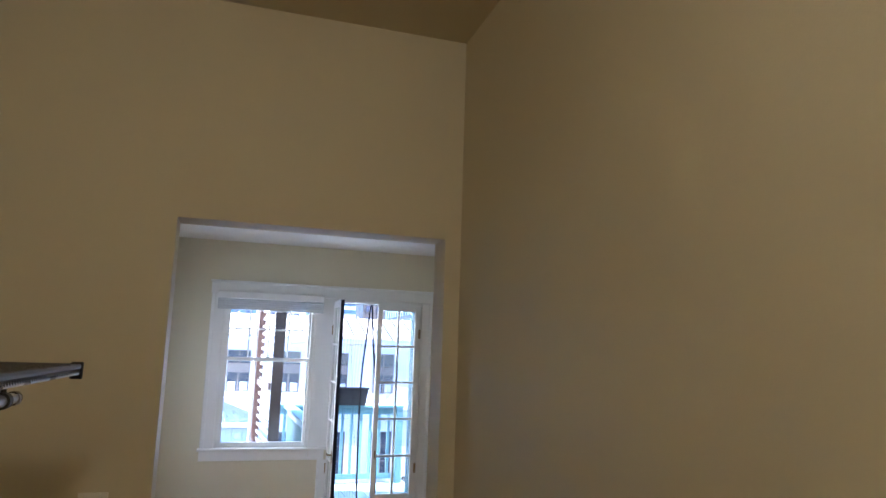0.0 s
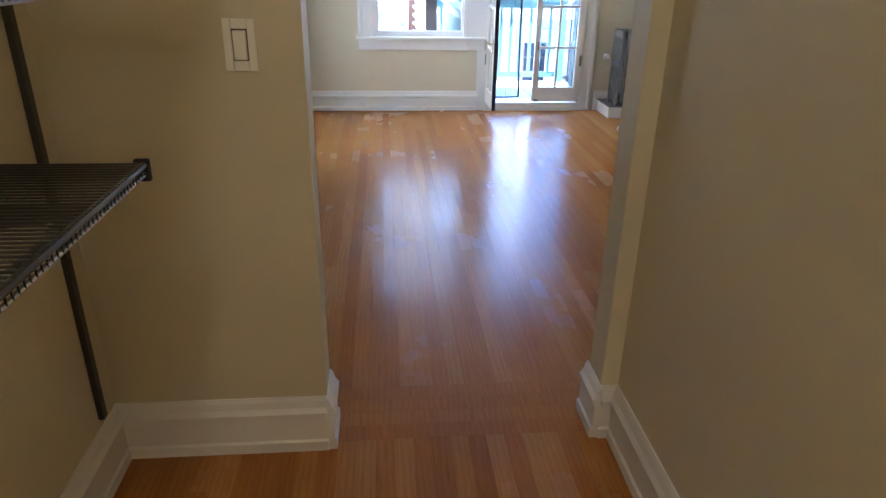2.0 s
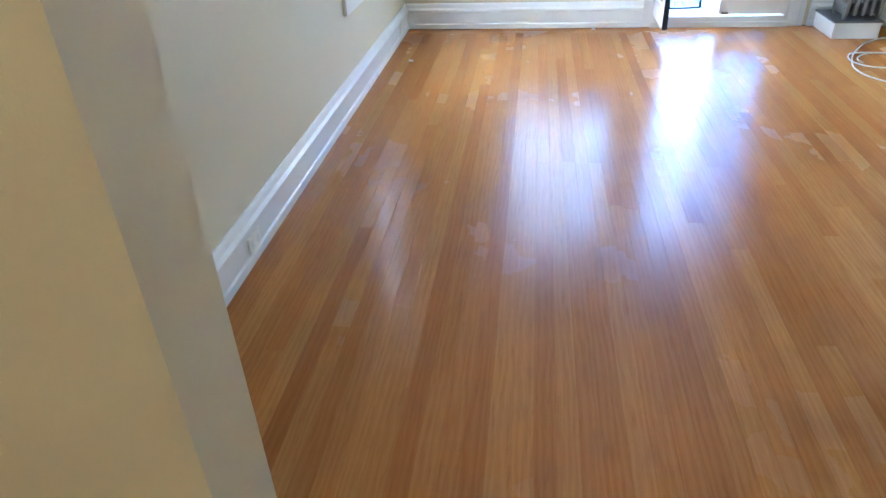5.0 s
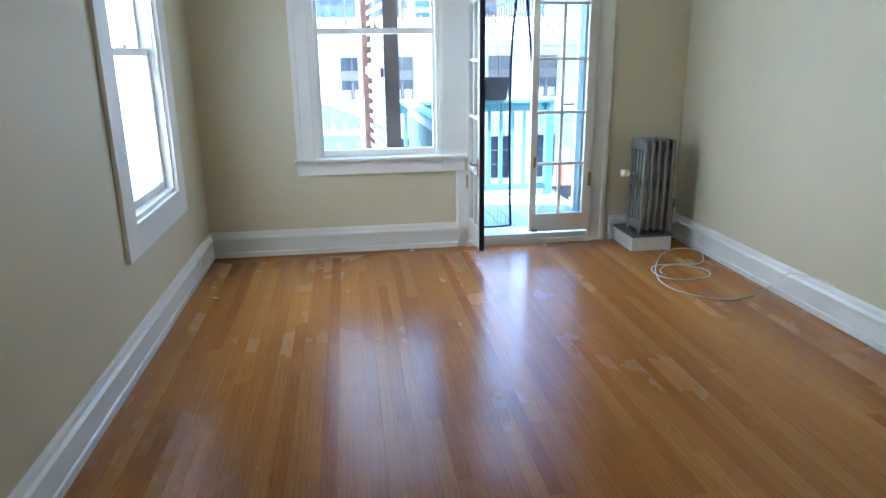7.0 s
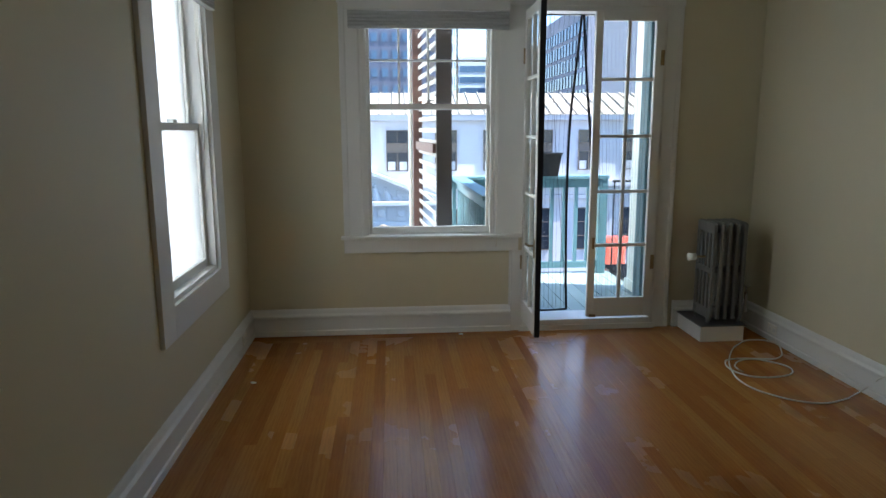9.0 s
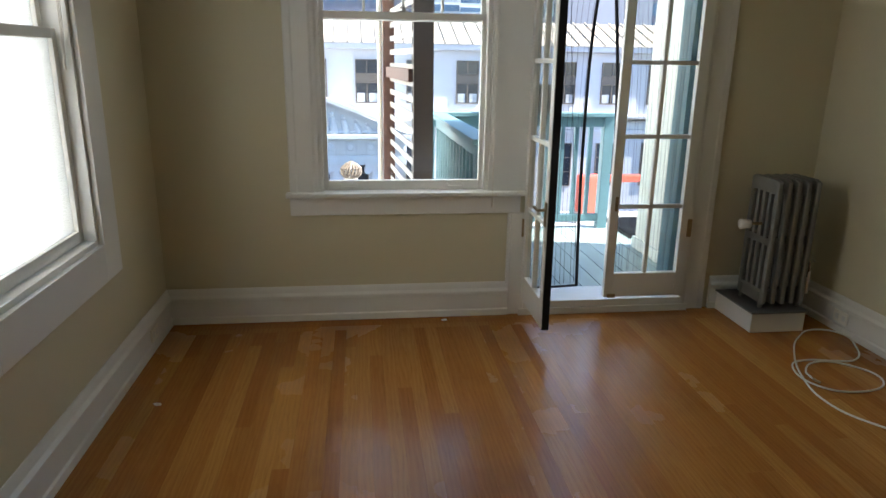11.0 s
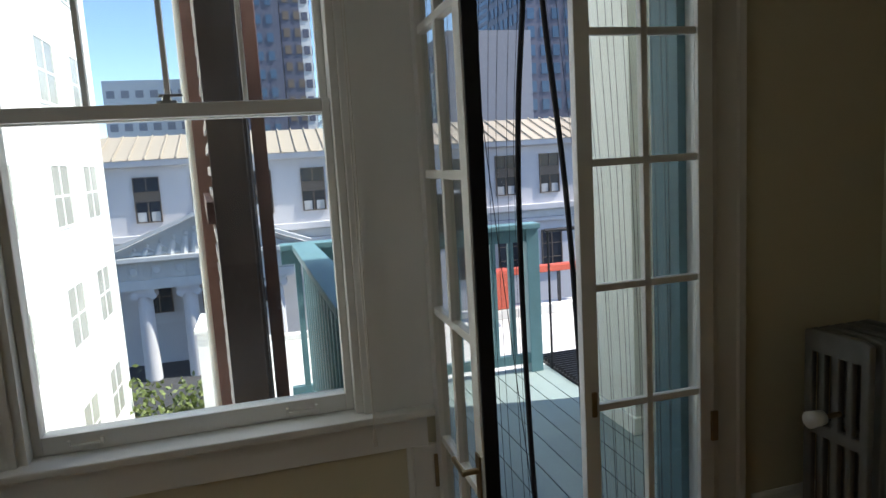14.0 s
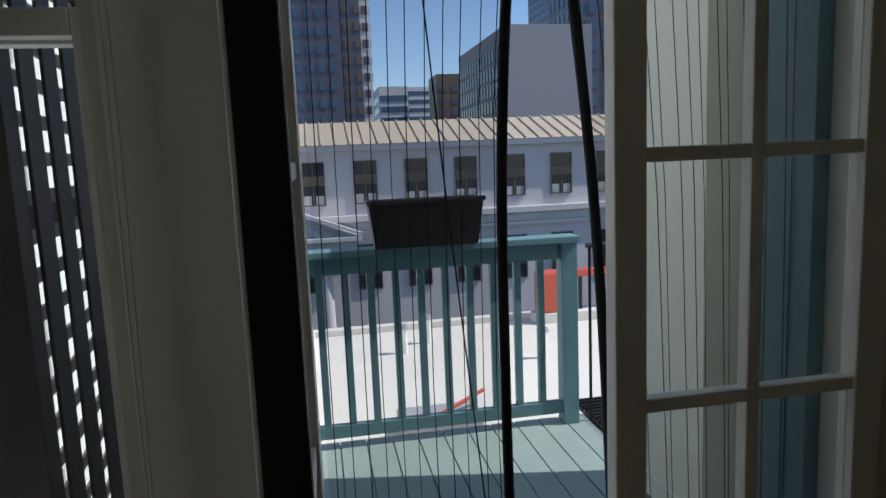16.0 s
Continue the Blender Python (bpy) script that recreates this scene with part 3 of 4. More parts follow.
# ---- things in the room ----
def radiator():
    r = thing("radiator", "silver-painted cast iron column radiator on a tray", "radiator", (3.088, -0.236, 0.117))
    n, depth, z0, z1 = 5, 0.24, 0.025, 0.680
    ys = [-depth / 2 + depth * q for q in (0, 0.13, 0.245, 0.33, 0.445, 0.555, 0.67, 0.755, 0.87, 1)]
    zs = [z0, z0 + 0.075, z0 + 0.31, z0 + 0.35, z1 - 0.075, z1]
    for k in range(n):
        x = 0.052 * k
        bm = B()
        grid = [[bm.verts.new((x - 0.012, y, z - (0.012 if (i in (0, 9) and z == z1) else 0))) for z in zs] for i, y in enumerate(ys)]
        for i in range(9):
            for j in range(5):
                if not (i % 2 and j in (1, 3)):
                    bm.faces.new((grid[i][j], grid[i + 1][j], grid[i + 1][j + 1], grid[i][j + 1]))
        ex = bmesh.ops.extrude_face_region(bm, geom=list(bm.faces))
        for v in (g for g in ex["geom"] if isinstance(g, bmesh.types.BMVert)):
            v.co.x += 0.024
        bmesh.ops.recalc_face_normals(bm, faces=bm.faces)
        sharp = [e for e in bm.edges if len(e.link_faces) == 2 and e.calc_face_angle() > 0.6]
        bmesh.ops.bevel(bm, geom=sharp, offset=0.006, segments=3, affect="EDGES", profile=0.5, clamp_overlap=True)
        part("section", bm, M_IRON, r, smooth=True)
        if k:
            for z in (z1 - 0.04, z0 + 0.05):
                part("nipple", cyl(B(), (x - 0.042, 0, z), (x - 0.010, 0, z), 0.022, n=12), M_IRON, r)
    for k in (0, n - 1):
        for y in (-0.09, 0.09):
            part("foot", cyl(B(), (0.052 * k, y, 0), (0.052 * k, y * 0.92, 0.08), 0.013, 0.02, 10), M_IRON, r)
    v = B()
    cyl(v, (-0.02, -0.03, 0.44), (-0.085, -0.03, 0.44), 0.008)
    part("valve_stem", v, M_BRASS, r)
    k = B()
    cyl(k, (-0.085, -0.03, 0.44), (-0.135, -0.03, 0.44), 0.022, 0.026, 14)
    part("valve_knob", k, M_PORCELAIN, r, "white plastic valve cap", True)
    t = B()
    cyl(t, (0.27, -0.06, 0.06), (0.27, -0.06, 0.20), 0.011)
    cyl(t, (0.27, -0.06, 0.20), (0.27, -0.06, 0.235), 0.006)
    box(t, 0.245, 0.295, -0.066, -0.054, 0.235, 0.243, 0.002)
    part("inlet_valve", t, M_EDGE, r, "nickel inlet valve")
    return r


radiator()
plinth = thing("radiator_plinth", "white painted box with grey metal tray", "plinth", (2.957, -0.390, 0))
part("body", box(B(), 0.055, 0.353, 0, 0.362, 0, 0.105, 0.003), M_TRIM, plinth)
part("tray", box(B(), 0.045, 0.367, -0.012, 0.362, 0.106, 0.116, 0.004), mat("grey_sheet_metal", (0.20, 0.20, 0.20), 0.45, 0.6, var=0.2, scale=12), plinth, "grey sheet metal tray")

coil = thing("coaxial_cable", "white coaxial cable coiled on the oak floor", "cable")
Z = 0.0055
tube("cord", [(RX - 0.024, -1.40, 0.115), (3.50, -1.33, 0.05), (3.44, -1.32, Z), (3.32, -1.39, Z), (3.145, -1.42, Z), (2.96, -1.27, Z), (2.915, -1.12, Z), (2.947, -0.937, Z), (3.085, -0.654, Z),
              (3.226, -0.479, Z), (3.37, -0.39, Z), (3.475, -0.44, Z), (3.44, -0.62, Z), (3.324, -0.757, Z), (3.215, -0.768, Z + 0.006), (3.088, -0.737, Z), (2.978, -0.798, Z + 0.006),
              (2.973, -0.984, Z), (3.153, -1.052, Z), (3.308, -0.948, Z), (3.261, -0.811, Z), (3.12, -0.77, Z + 0.006), (3.011, -0.85, Z), (2.996, -0.923, Z)], 0.0042, M_CABLE, coil)
part("connector", cyl(B(), (2.996, -0.923, 0.006), (3.002, -0.96, 0.006), 0.0055), M_BRASS, coil, "metal plug end")
tube("wall_lead", [(RX - 0.024, -1.40, 0.115), (RX - 0.024, -1.48, 0.165), (RX - 0.012, -1.62, 0.190), (RX - 0.008, -1.8, 0.196)], 0.0042, M_CABLE, coil)


def outlet(name, label, m, w, h):
    o = thing(name, label, "wall outlet")
    o.matrix_world = m
    part("cover_plate", box(B(), -w / 2, w / 2, -0.007, 0, -h / 2, h / 2, 0.002), M_PLATE, o)
    for s in (-1, 1):
        part("socket", box(B(), s * w * 0.24 - w * 0.11, s * w * 0.24 + w * 0.11, -0.009, -0.006, -h * 0.22, h * 0.22, 0.001), M_TRIM, o)
    return o


outlet("wall_outlet", "white outlet set in the moulded baseboard", pose(0.021, -0.33, 0.085, 0, 0, 90), 0.10, 0.065)
outlet("wall_outlet", "white outlet set in the moulded baseboard", pose(0.021, -3.34, 0.075, 0, 0, 90), 0.10, 0.065)
outlet("wall_outlet", "white outlet on the baseboard by radiator", pose(RX - 0.021, -0.42, 0.085, 0, 0, -90), 0.10, 0.065)

for x, y, s in ((0.186, -0.883, 0.015), (1.44, -0.085, 0.013)):
    bm = B()
    bmesh.ops.create_icosphere(bm, subdivisions=2, radius=s)
    for v in bm.verts:
        v.co = Vector((v.co.x * 1.4, v.co.y * 0.7, max(0, v.co.z * 0.5 + s * 0.4))) * (0.8 + 0.4 * noise.noise(v.co * 90 + Vector((x, y, 0))))
    o = part("paint_chip", bm, M_TRIM)
    o.location = (x, y, 0.001)
    tagged(o, "small white paint crumb on the floor", "debris")

switch = thing("light_switch", "ivory rocker light switch beside the doorway", "light switch")
switch.matrix_world = pose(0.545, YW0, 1.209, 0, 0, 0)
plate = B()
box(plate, -0.038, -0.0185, -0.008, 0, -0.061, 0.061, 0.002)
box(plate, 0.0185, 0.038, -0.008, 0, -0.061, 0.061, 0.002)
box(plate, -0.0184, 0.0184, -0.008, 0, 0.037, 0.061, 0.002)
box(plate, -0.0184, 0.0184, -0.008, 0, -0.061, -0.037, 0.002)
part("cover_plate", plate, M_PLATE, switch)
# Dark colour here paints the shadow line between plate and rocker.
part("shade_gap", box(B(), -0.0184, 0.0184, -0.002, 0, -0.0369, 0.0369), M_STEEL, switch, "dark backing for the shade round the rocker")
part("rocker", box(B(), -0.0155, 0.0155, -0.0125, -0.0021, -0.034, 0.034, 0.003), M_PLATE, switch)


# wire shelves on the closet's west wall
def wire_shelf(z, depth, y1, rod):
    s = thing("wire_shelf", "grey wire closet shelf with bright front rail" + (" and hanging rod" if rod else ""), "shelf", group="closet shelves")
    s.location = (CX0 + 0.02, y1, z)
    y0 = CY + 0.6 - y1
    for x, r in ((0.0, 0.004), (depth * 0.5, 0.003), (depth, 0.006)):
        part("rail", cyl(B(), (x, y0, 0), (x, 0, 0), r, n=8), M_STEEL, s)
    part("front_rail", cyl(B(), (depth, y0, -0.014), (depth, 0, -0.014), 0.0035, n=8), M_EDGE, s)
    bm = B()
    y = -0.01
    while y > y0:
        box(bm, 0.0, depth + 0.003, y - 0.0014, y + 0.0014, 0.003, 0.006)
        box(bm, depth + 0.002, depth + 0.004, y - 0.0008, y + 0.0008, -0.014, 0.006)
        y -= 0.0125
    tagged(part("wire_grid", bm, M_STEEL, s), kind="stuff")
    for y in (-0.0, ):
        e = B()
        box(e, depth - 0.015, depth + 0.008, y - 0.004, y + 0.008, -0.026, 0.009, 0.003)
        part("end_cap", e, M_BLACK, s)
    for y in (-0.17, -0.82, -1.52):
        bk = B()
        extrude(bk, [(0, -0.004), (0, -0.07), (depth * 0.3, -0.05), (depth * 0.96, -0.02), (depth * 0.96, -0.004)], (0, y - 0.006, 0), (0, y + 0.006, 0), (1, 0, 0))
        part("bracket", bk, M_STEEL, s)
    if rod:
        rr = B()
        cyl(rr, (depth * 0.8, y0, -0.062), (depth * 0.8, -0.06, -0.062), 0.011)
        cyl(rr, (depth * 0.8, -0.06, -0.062), (depth * 0.8, -0.045, -0.062), 0.014)
        part("hanging_rod", rr, M_EDGE, s, "bright steel hanging rod")
        for y in (-0.12, -0.62, -1.2):
            hk = B()
            cyl(hk, (depth * 0.8, y, -0.062), (depth * 0.8, y, -0.004), 0.005)
            cyl(hk, (depth * 0.8, y - 0.010, -0.062), (depth * 0.8, y + 0.010, -0.062), 0.016)
            part("rod_hook", hk, M_STEEL, s)
    return s


SHELVES = [(1.632, 0.485, -5.45, True), (1.378, 0.412, -5.55, False), (1.112, 0.420, -5.55, True)]
for row in SHELVES:
    wire_shelf(*row)
for y in (-4.985, -5.62, -6.27, -6.97):
    up = thing("shelf_upright", "dark slotted steel shelf upright on closet wall", "shelf upright", (CX0, y, 0.215), group="shelf uprights")
    part("channel", box(B(), 0.0005, 0.016, -0.013, 0.013, 0, 1.80, 0.002), M_STEEL, up)

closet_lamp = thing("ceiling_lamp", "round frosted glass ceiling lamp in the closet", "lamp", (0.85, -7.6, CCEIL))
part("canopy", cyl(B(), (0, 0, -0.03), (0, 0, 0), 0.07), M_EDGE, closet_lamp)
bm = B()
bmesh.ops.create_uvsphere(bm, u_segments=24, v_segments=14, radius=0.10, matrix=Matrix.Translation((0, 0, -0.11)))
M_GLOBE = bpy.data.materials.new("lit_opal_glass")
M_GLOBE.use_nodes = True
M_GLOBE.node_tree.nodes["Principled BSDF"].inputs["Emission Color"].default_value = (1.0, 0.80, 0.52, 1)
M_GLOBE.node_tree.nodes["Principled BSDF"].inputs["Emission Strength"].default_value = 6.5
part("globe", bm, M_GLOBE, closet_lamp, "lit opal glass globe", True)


# ---- balcony ----
GZ = -15.0
DZ, BY1, BX0, BX1 = -0.15, 2.49, 1.539, 3.45
deck = structure("balcony_deck", box(B(), BX0, BX1 + 0.25, 0.2, BY1 + 0.1, DZ - 0.2, DZ - 0.026), M_DECK, "grey-green painted wooden balcony deck", "deck")
x = BX0
while x < BX1 + 0.2:
    part("plank", box(B(), x + 0.003, x + 0.137, 0.201, BY1 + 0.08, DZ - 0.025, DZ, 0.003), M_DECK, deck)
    x += 0.14


def railing(name, label, a, b, posts):
    """A timber rail from a to b (plan points): top board, bottom rail, balusters, posts."""
    a, b = Vector((*a, 0)), Vector((*b, 0))
    r = thing(name, label, "railing")
    r.matrix_world = Matrix.Translation((a.x, a.y, DZ)) @ Matrix.Rotation(math.atan2(b.y - a.y, b.x - a.x), 4, "Z")
    n = (b - a).length
    part("top_rail", box(B(), 0, n, -0.07, 0.07, 1.025, 1.062, 0.005), M_TEAL, r)
    part("rail", box(B(), 0, n, -0.02, 0.02, 0.935, 1.02, 0.004), M_TEAL, r)
    part("rail", box(B(), 0, n, -0.02, 0.02, 0.06, 0.13, 0.004), M_TEAL, r)
    k = 0.10
    while k < n - 0.05:
        part("baluster", box(B(), k - 0.019, k + 0.019, -0.0185, 0.0185, 0.131, 0.934, 0.003), M_TEAL, r)
        k += 0.1314
    for p in posts:
        part("post", box(B(), p - 0.045, p + 0.045, -0.045, 0.045, 0, 1.023, 0.004), M_TEAL, r)
    return r


railing("balcony_railing", "teal painted wooden balcony front railing", (BX0, BY1), (3.29, BY1), (1.701,))
railing("balcony_railing", "teal painted wooden balcony side railing", (1.725, 0.42), (1.68, BY1 - 0.08), (0.05,))
jb = thing("junction_box", "small black box under the side railing end", "box", (1.733, 0.395, 0.72))
part("body", box(B(), -0.05, 0.05, -0.05, 0.0, 0, 0.14, 0.006), M_POT, jb)


def planter(m, w):
    p = thing("planter", "empty black plastic window box on the railing", "planter", group="railing planters")
    p.matrix_world = m
    bm = B()
    lo = [(-w / 2 + 0.03, -0.07), (w / 2 - 0.03, -0.07), (w / 2 - 0.03, 0.07), (-w / 2 + 0.03, 0.07)]
    hi = [(-w / 2, -0.10), (w / 2, -0.10), (w / 2, 0.10), (-w / 2, 0.10)]
    v0 = [bm.verts.new((x, y, 0)) for x, y in lo]
    v1 = [bm.verts.new((x, y, 0.24)) for x, y in hi]
    v2 = [bm.verts.new((x * 0.96, y * 0.9, 0.24)) for x, y in hi]
    v3 = [bm.verts.new((x * 0.96, y * 0.9, 0.02)) for x, y in lo]
    bm.faces.new(v0[::-1])
    bm.faces.new(v3)
    for i in range(4):
        j = (i + 1) % 4
        bm.faces.new((v0[i], v0[j], v1[j], v1[i]))
        bm.faces.new((v1[i], v1[j], v2[j], v2[i]))
        bm.faces.new((v2[i], v2[j], v3[j], v3[i]))
    bmesh.ops.recalc_face_normals(bm, faces=bm.faces)
    part("tub", bm, M_POT, p)
    part("rim", box(B(), -w / 2 - 0.008, w / 2 + 0.008, -0.108, -0.096, 0.222, 0.246, 0.003), M_POT, p)
    return p


planter(pose(2.46, BY1 - 0.03, DZ + 1.063), 0.588)

# lattice privacy screen beside the window
scr = thing("lattice_screen", "dark brown stained timber lattice privacy screen", "privacy screen", (1.368, 0.365, -0.6))
SH, EAST, FAR = 3.4, 0.047, 1.12
part("post", box(B(), -0.062, 0.046, -0.03, 0.03, 0, SH, 0.004), M_BROWN, scr)
part("post", box(B(), EAST - 0.03, EAST + 0.012, FAR - 0.02, FAR + 0.06, 0, SH, 0.004), M_BROWN, scr)
part("post", box(B(), EAST + 0.02, EAST + 0.085, FAR + 0.02, FAR + 0.07, 0, SH, 0.004), M_REDWOOD, scr)
part("post", box(B(), -0.19, -0.11, FAR - 0.04, FAR + 0.06, 0, SH, 0.004), M_REDWOOD, scr)
k = 0.072
while k < FAR - 0.03:
    part("batten", box(B(), EAST + 0.001, EAST + 0.008, k - 0.034, k + 0.034, 0.02, SH - 0.02), M_BROWN, scr)
    k += 0.112
z = 0.06
while z < SH:
    west = part("slat", box(B(), 0.0, FAR - 0.04, -0.004, 0.004, -0.017, 0.017), M_SLATW, scr, "weathered whitish slat")
    west.matrix_basis = Matrix.Translation((-0.055, 0.02, z)) @ Matrix.Rotation(math.atan2(FAR - 0.04, -0.085), 4, "Z")
    z += 0.088
rail = part("rail", box(B(), 0.0, FAR - 0.04, 0.006, 0.030, -0.035, 0.035, 0.003), M_REDWOOD, scr)
rail.matrix_basis = Matrix.Translation((-0.058, 0.02, 1.865)) @ Matrix.Rotation(math.atan2(FAR - 0.04, -0.085), 4, "Z")
part("gutter_pipe", cyl(B(), (-0.21, FAR + 0.06, 0.0), (-0.21, FAR + 0.06, SH), 0.018, n=12), M_TRIM, scr, "thin white painted pipe")

# side wall of the house right of the balcony, with a drain pipe, and an unseen upper wall
structure("wall_balcony", box(B(), BX1, BX1 + 0.25, 0.2, 1.78, GZ, 2.6), M_SIDING, "pale painted siding wall beside the balcony", "wall")
side_wall = bpy.data.objects["wall_balcony"]
PIL_X, PIL_Y0, PIL_Y1 = 3.285, 1.24, 1.78
part("pilaster", box(B(), PIL_X, BX1 - 0.001, PIL_Y0, PIL_Y1, DZ + 0.002, 2.6, 0.006), M_SIDING, side_wall)
part("pilaster_base", box(B(), PIL_X - 0.018, BX1 - 0.001, PIL_Y0 - 0.018, PIL_Y1 + 0.018, DZ + 0.002, DZ + 0.10, 0.006), M_SIDING, side_wall)
bd = 0.22
while bd < 1.2:
    part("siding_board", box(B(), BX1 - 0.012, BX1 - 0.001, bd + 0.004, min(1.222, bd + 0.196), DZ + 0.01, 2.55, 0.003), M_SIDING, side_wall)
    bd += 0.2
# Out of view, added so that its height sets the deck's shadow edge.
structure("deck_shade_wall", box(B(), -6.0, 9.0, 0.0, 0.2, CEIL + 0.13, 9.6), M_SIDING, "unseen upper house wall added to shade the deck", "wall")
structure("wall_house_east", box(B(), RX + 0.21, 9.0, 0.0, 0.2, GZ, CEIL + 0.129), M_SIDING, "outer house wall beside the balcony", "wall")
structure("wall_outer", box(B(), -6.0, BX0 + 2.2, 0.2005, 0.3, GZ, -0.25), M_SIDING, "outer house wall below the window", "wall")

# ---- street and buildings ----
structure("ground", box(B(), -900, 900, -300, 1500, GZ - 1, GZ), M_ASPHALT, "grey asphalt street and ground", "ground")


def facade_window(parent, x, y, z, w, h, axis="y", out=-1, cols=2, rows=2, fm=None, gm=None, d=0.10):
    """A window let into a wall plane: reveal frame and dark glass, with bars."""
    win = B()
    t = 0.07

    def bx(bm, u0, u1, z0, z1, e0, e1):
        if axis == "y":
            box(bm, u0, u1, min(y + out * e0, y + out * e1), max(y + out * e0, y + out * e1), z0, z1)
        else:
            box(bm, min(x + out * e0, x + out * e1), max(x + out * e0, x + out * e1), u0, u1, z0, z1)
    c = x if axis == "y" else y
    bx(win, c - w / 2, c - w / 2 + t, z, z + h, 0.0, d)
    bx(win, c + w / 2 - t, c + w / 2, z, z + h, 0.0, d)
    bx(win, c - w / 2 + t, c + w / 2 - t, z, z + t, 0.0, d)
    bx(win, c - w / 2 + t, c + w / 2 - t, z + h - t, z + h, 0.0, d)
    for i in range(1, cols):
        q = c - w / 2 + w * i / cols
        bx(win, q - 0.045, q + 0.045, z + t, z + h - t, 0.0, d * 0.8)
    for j in range(1, rows):
        q = z + h * j / rows
        bx(win, c - w / 2 + t, c + w / 2 - t, q - 0.03, q + 0.03, 0.0, d * 0.7)
    f = part("window", win, fm or M_TRIM, parent)
    g = B()
    bx(g, c - w / 2 + 0.02, c + w / 2 - 0.02, z + 0.02, z + h - 0.02, 0.005, d * 0.4)
    part("pane", g, gm or M_DARKWIN, f)
    return f


# white apartment house to the west
apt = thing("apartment_house", "white stucco apartment house with paired sash windows", "building")
# Stretch down to AY0 is unseen, added to bounce sun at the side window.
AX, AY0, AY1 = -3.3, -9.0, 22.1
part("wall", box(B(), AX - 14, AX, AY0, AY1, GZ, 16), M_WHITE_B, apt)
M_PANEB = mat("sash_glass_with_blinds", (0.40, 0.40, 0.35), 0.15, var=0.4, scale=0.7, bump=0)
for zz in (-12.0, -8.95, -5.9, -2.85, 0.2, 3.25, 6.3, 9.35):
    for yy in (4.8, 8.9, 12.65, 16.9, 20.05):
        facade_window(apt, AX, yy, zz, 1.6, 1.63, "x", 1, 2, 2, M_TRIM, M_PANEB, 0.03)

# granite courthouse across the street
ct = thing("courthouse", "pale granite courthouse with tan metal roof", "building", (0, 0, -2.3))
CYF, EAVE, CXL, CXR = 59.72, 4.45, -40.0, 60.0
part("wall", box(B(), CXL, CXR, CYF, CYF + 20, GZ + 2.3, EAVE), M_STONE, ct)
part("cornice", box(B(), CXL - 0.5, CXR + 0.5, CYF - 0.7, CYF + 20.5, EAVE, EAVE + 0.55, 0.08), M_STONE, ct)
bm = B()
extrude(bm, [(0.8, 0), (-6.0, 2.3), (-14.5, 2.3), (-20.5, 0)], (CXL - 0.6, CYF, EAVE + 0.56), (CXR + 0.6, CYF, EAVE + 0.56), (0, -1, 0))
roof = part("roof", bm, M_ROOF, ct)
rib = B()
x = CXL
while x < CXR:
    extrude(rib, [(0.8, 0.05), (0.8, 0.15), (-6.0, 2.46), (-6.0, 2.36)], (x, CYF, EAVE + 0.56), (x + 0.1, CYF, EAVE + 0.56), (0, -1, 0))
    x += 1.25
tagged(part("roof_seam", rib, M_ROOF, roof), kind="stuff")
M_CURTAIN = mat("drawn_white_curtain", (0.45, 0.45, 0.45), 0.8, var=0.3, scale=1.5)
bay = -3.0 - 4.65 * 8
while bay < CXR - 2:
    facade_window(ct, bay, CYF, 2.28, 2.1, 1.30, "y", -1, 2, 1, M_BRONZE, M_DARKWIN, 0.18)
    facade_window(ct, bay, CYF, -0.30, 2.1, 1.85, "y", -1, 2, 1, M_BRONZE, M_DARKWIN, 0.18)
    part("spandrel", box(B(), bay - 1.05, bay + 1.05, CYF - 0.1, CYF, 1.551, 2.279), M_BRONZE, ct)
    for k in (-0.55, 0.55):
        part("curtain", box(B(), bay + k - 0.35, bay + k + 0.35, CYF - 0.085, CYF - 0.075, -0.2, 0.6), M_CURTAIN, ct)
    facade_window(ct, bay, CYF, -8.2, 2.2, 4.2, "y", -1, 2, 3, M_BRONZE, M_DARKWIN, 0.18)
    bay += 4.65
for z0, z1, d in ((-1.9, -1.3, 0.6), (-3.1, -2.7, 0.35)):
    part("string_course", box(B(), CXL, CXR, CYF - d, CYF, z0, z1, 0.05), M_STONE, ct)
part("frieze", box(B(), CXL, CXR, CYF - 0.2, CYF, -2.65, -1.95, 0.03), M_STONE2, ct)

# portico with carved pediment
PX, PY, PW = -2.9, 54.3, 7.8
por = thing("portico", "granite temple portico with carved pediment and columns", "portico", (0, 0, -2.5))
part("architrave", box(B(), PX - PW, PX + PW, PY - 0.15, CYF - 0.7, -5.0, -4.2, 0.05), M_STONE2, por)
part("frieze", box(B(), PX - PW, PX + PW, PY - 0.05, CYF - 0.7, -4.199, -2.75, 0.03), M_STONE2, por)
part("cornice", box(B(), PX - PW - 0.4, PX + PW + 0.4, PY - 0.7, CYF - 0.7, -2.749, -2.35, 0.06), M_STONE2, por)
bm = B()
extrude(bm, [(-PW, 0), (PW, 0), (0, 3.0)], (PX, PY + 0.1, -2.345), (PX, CYF - 0.75, -2.345), (1, 0, 0))
part("tympanum", bm, M_STONE2, por)
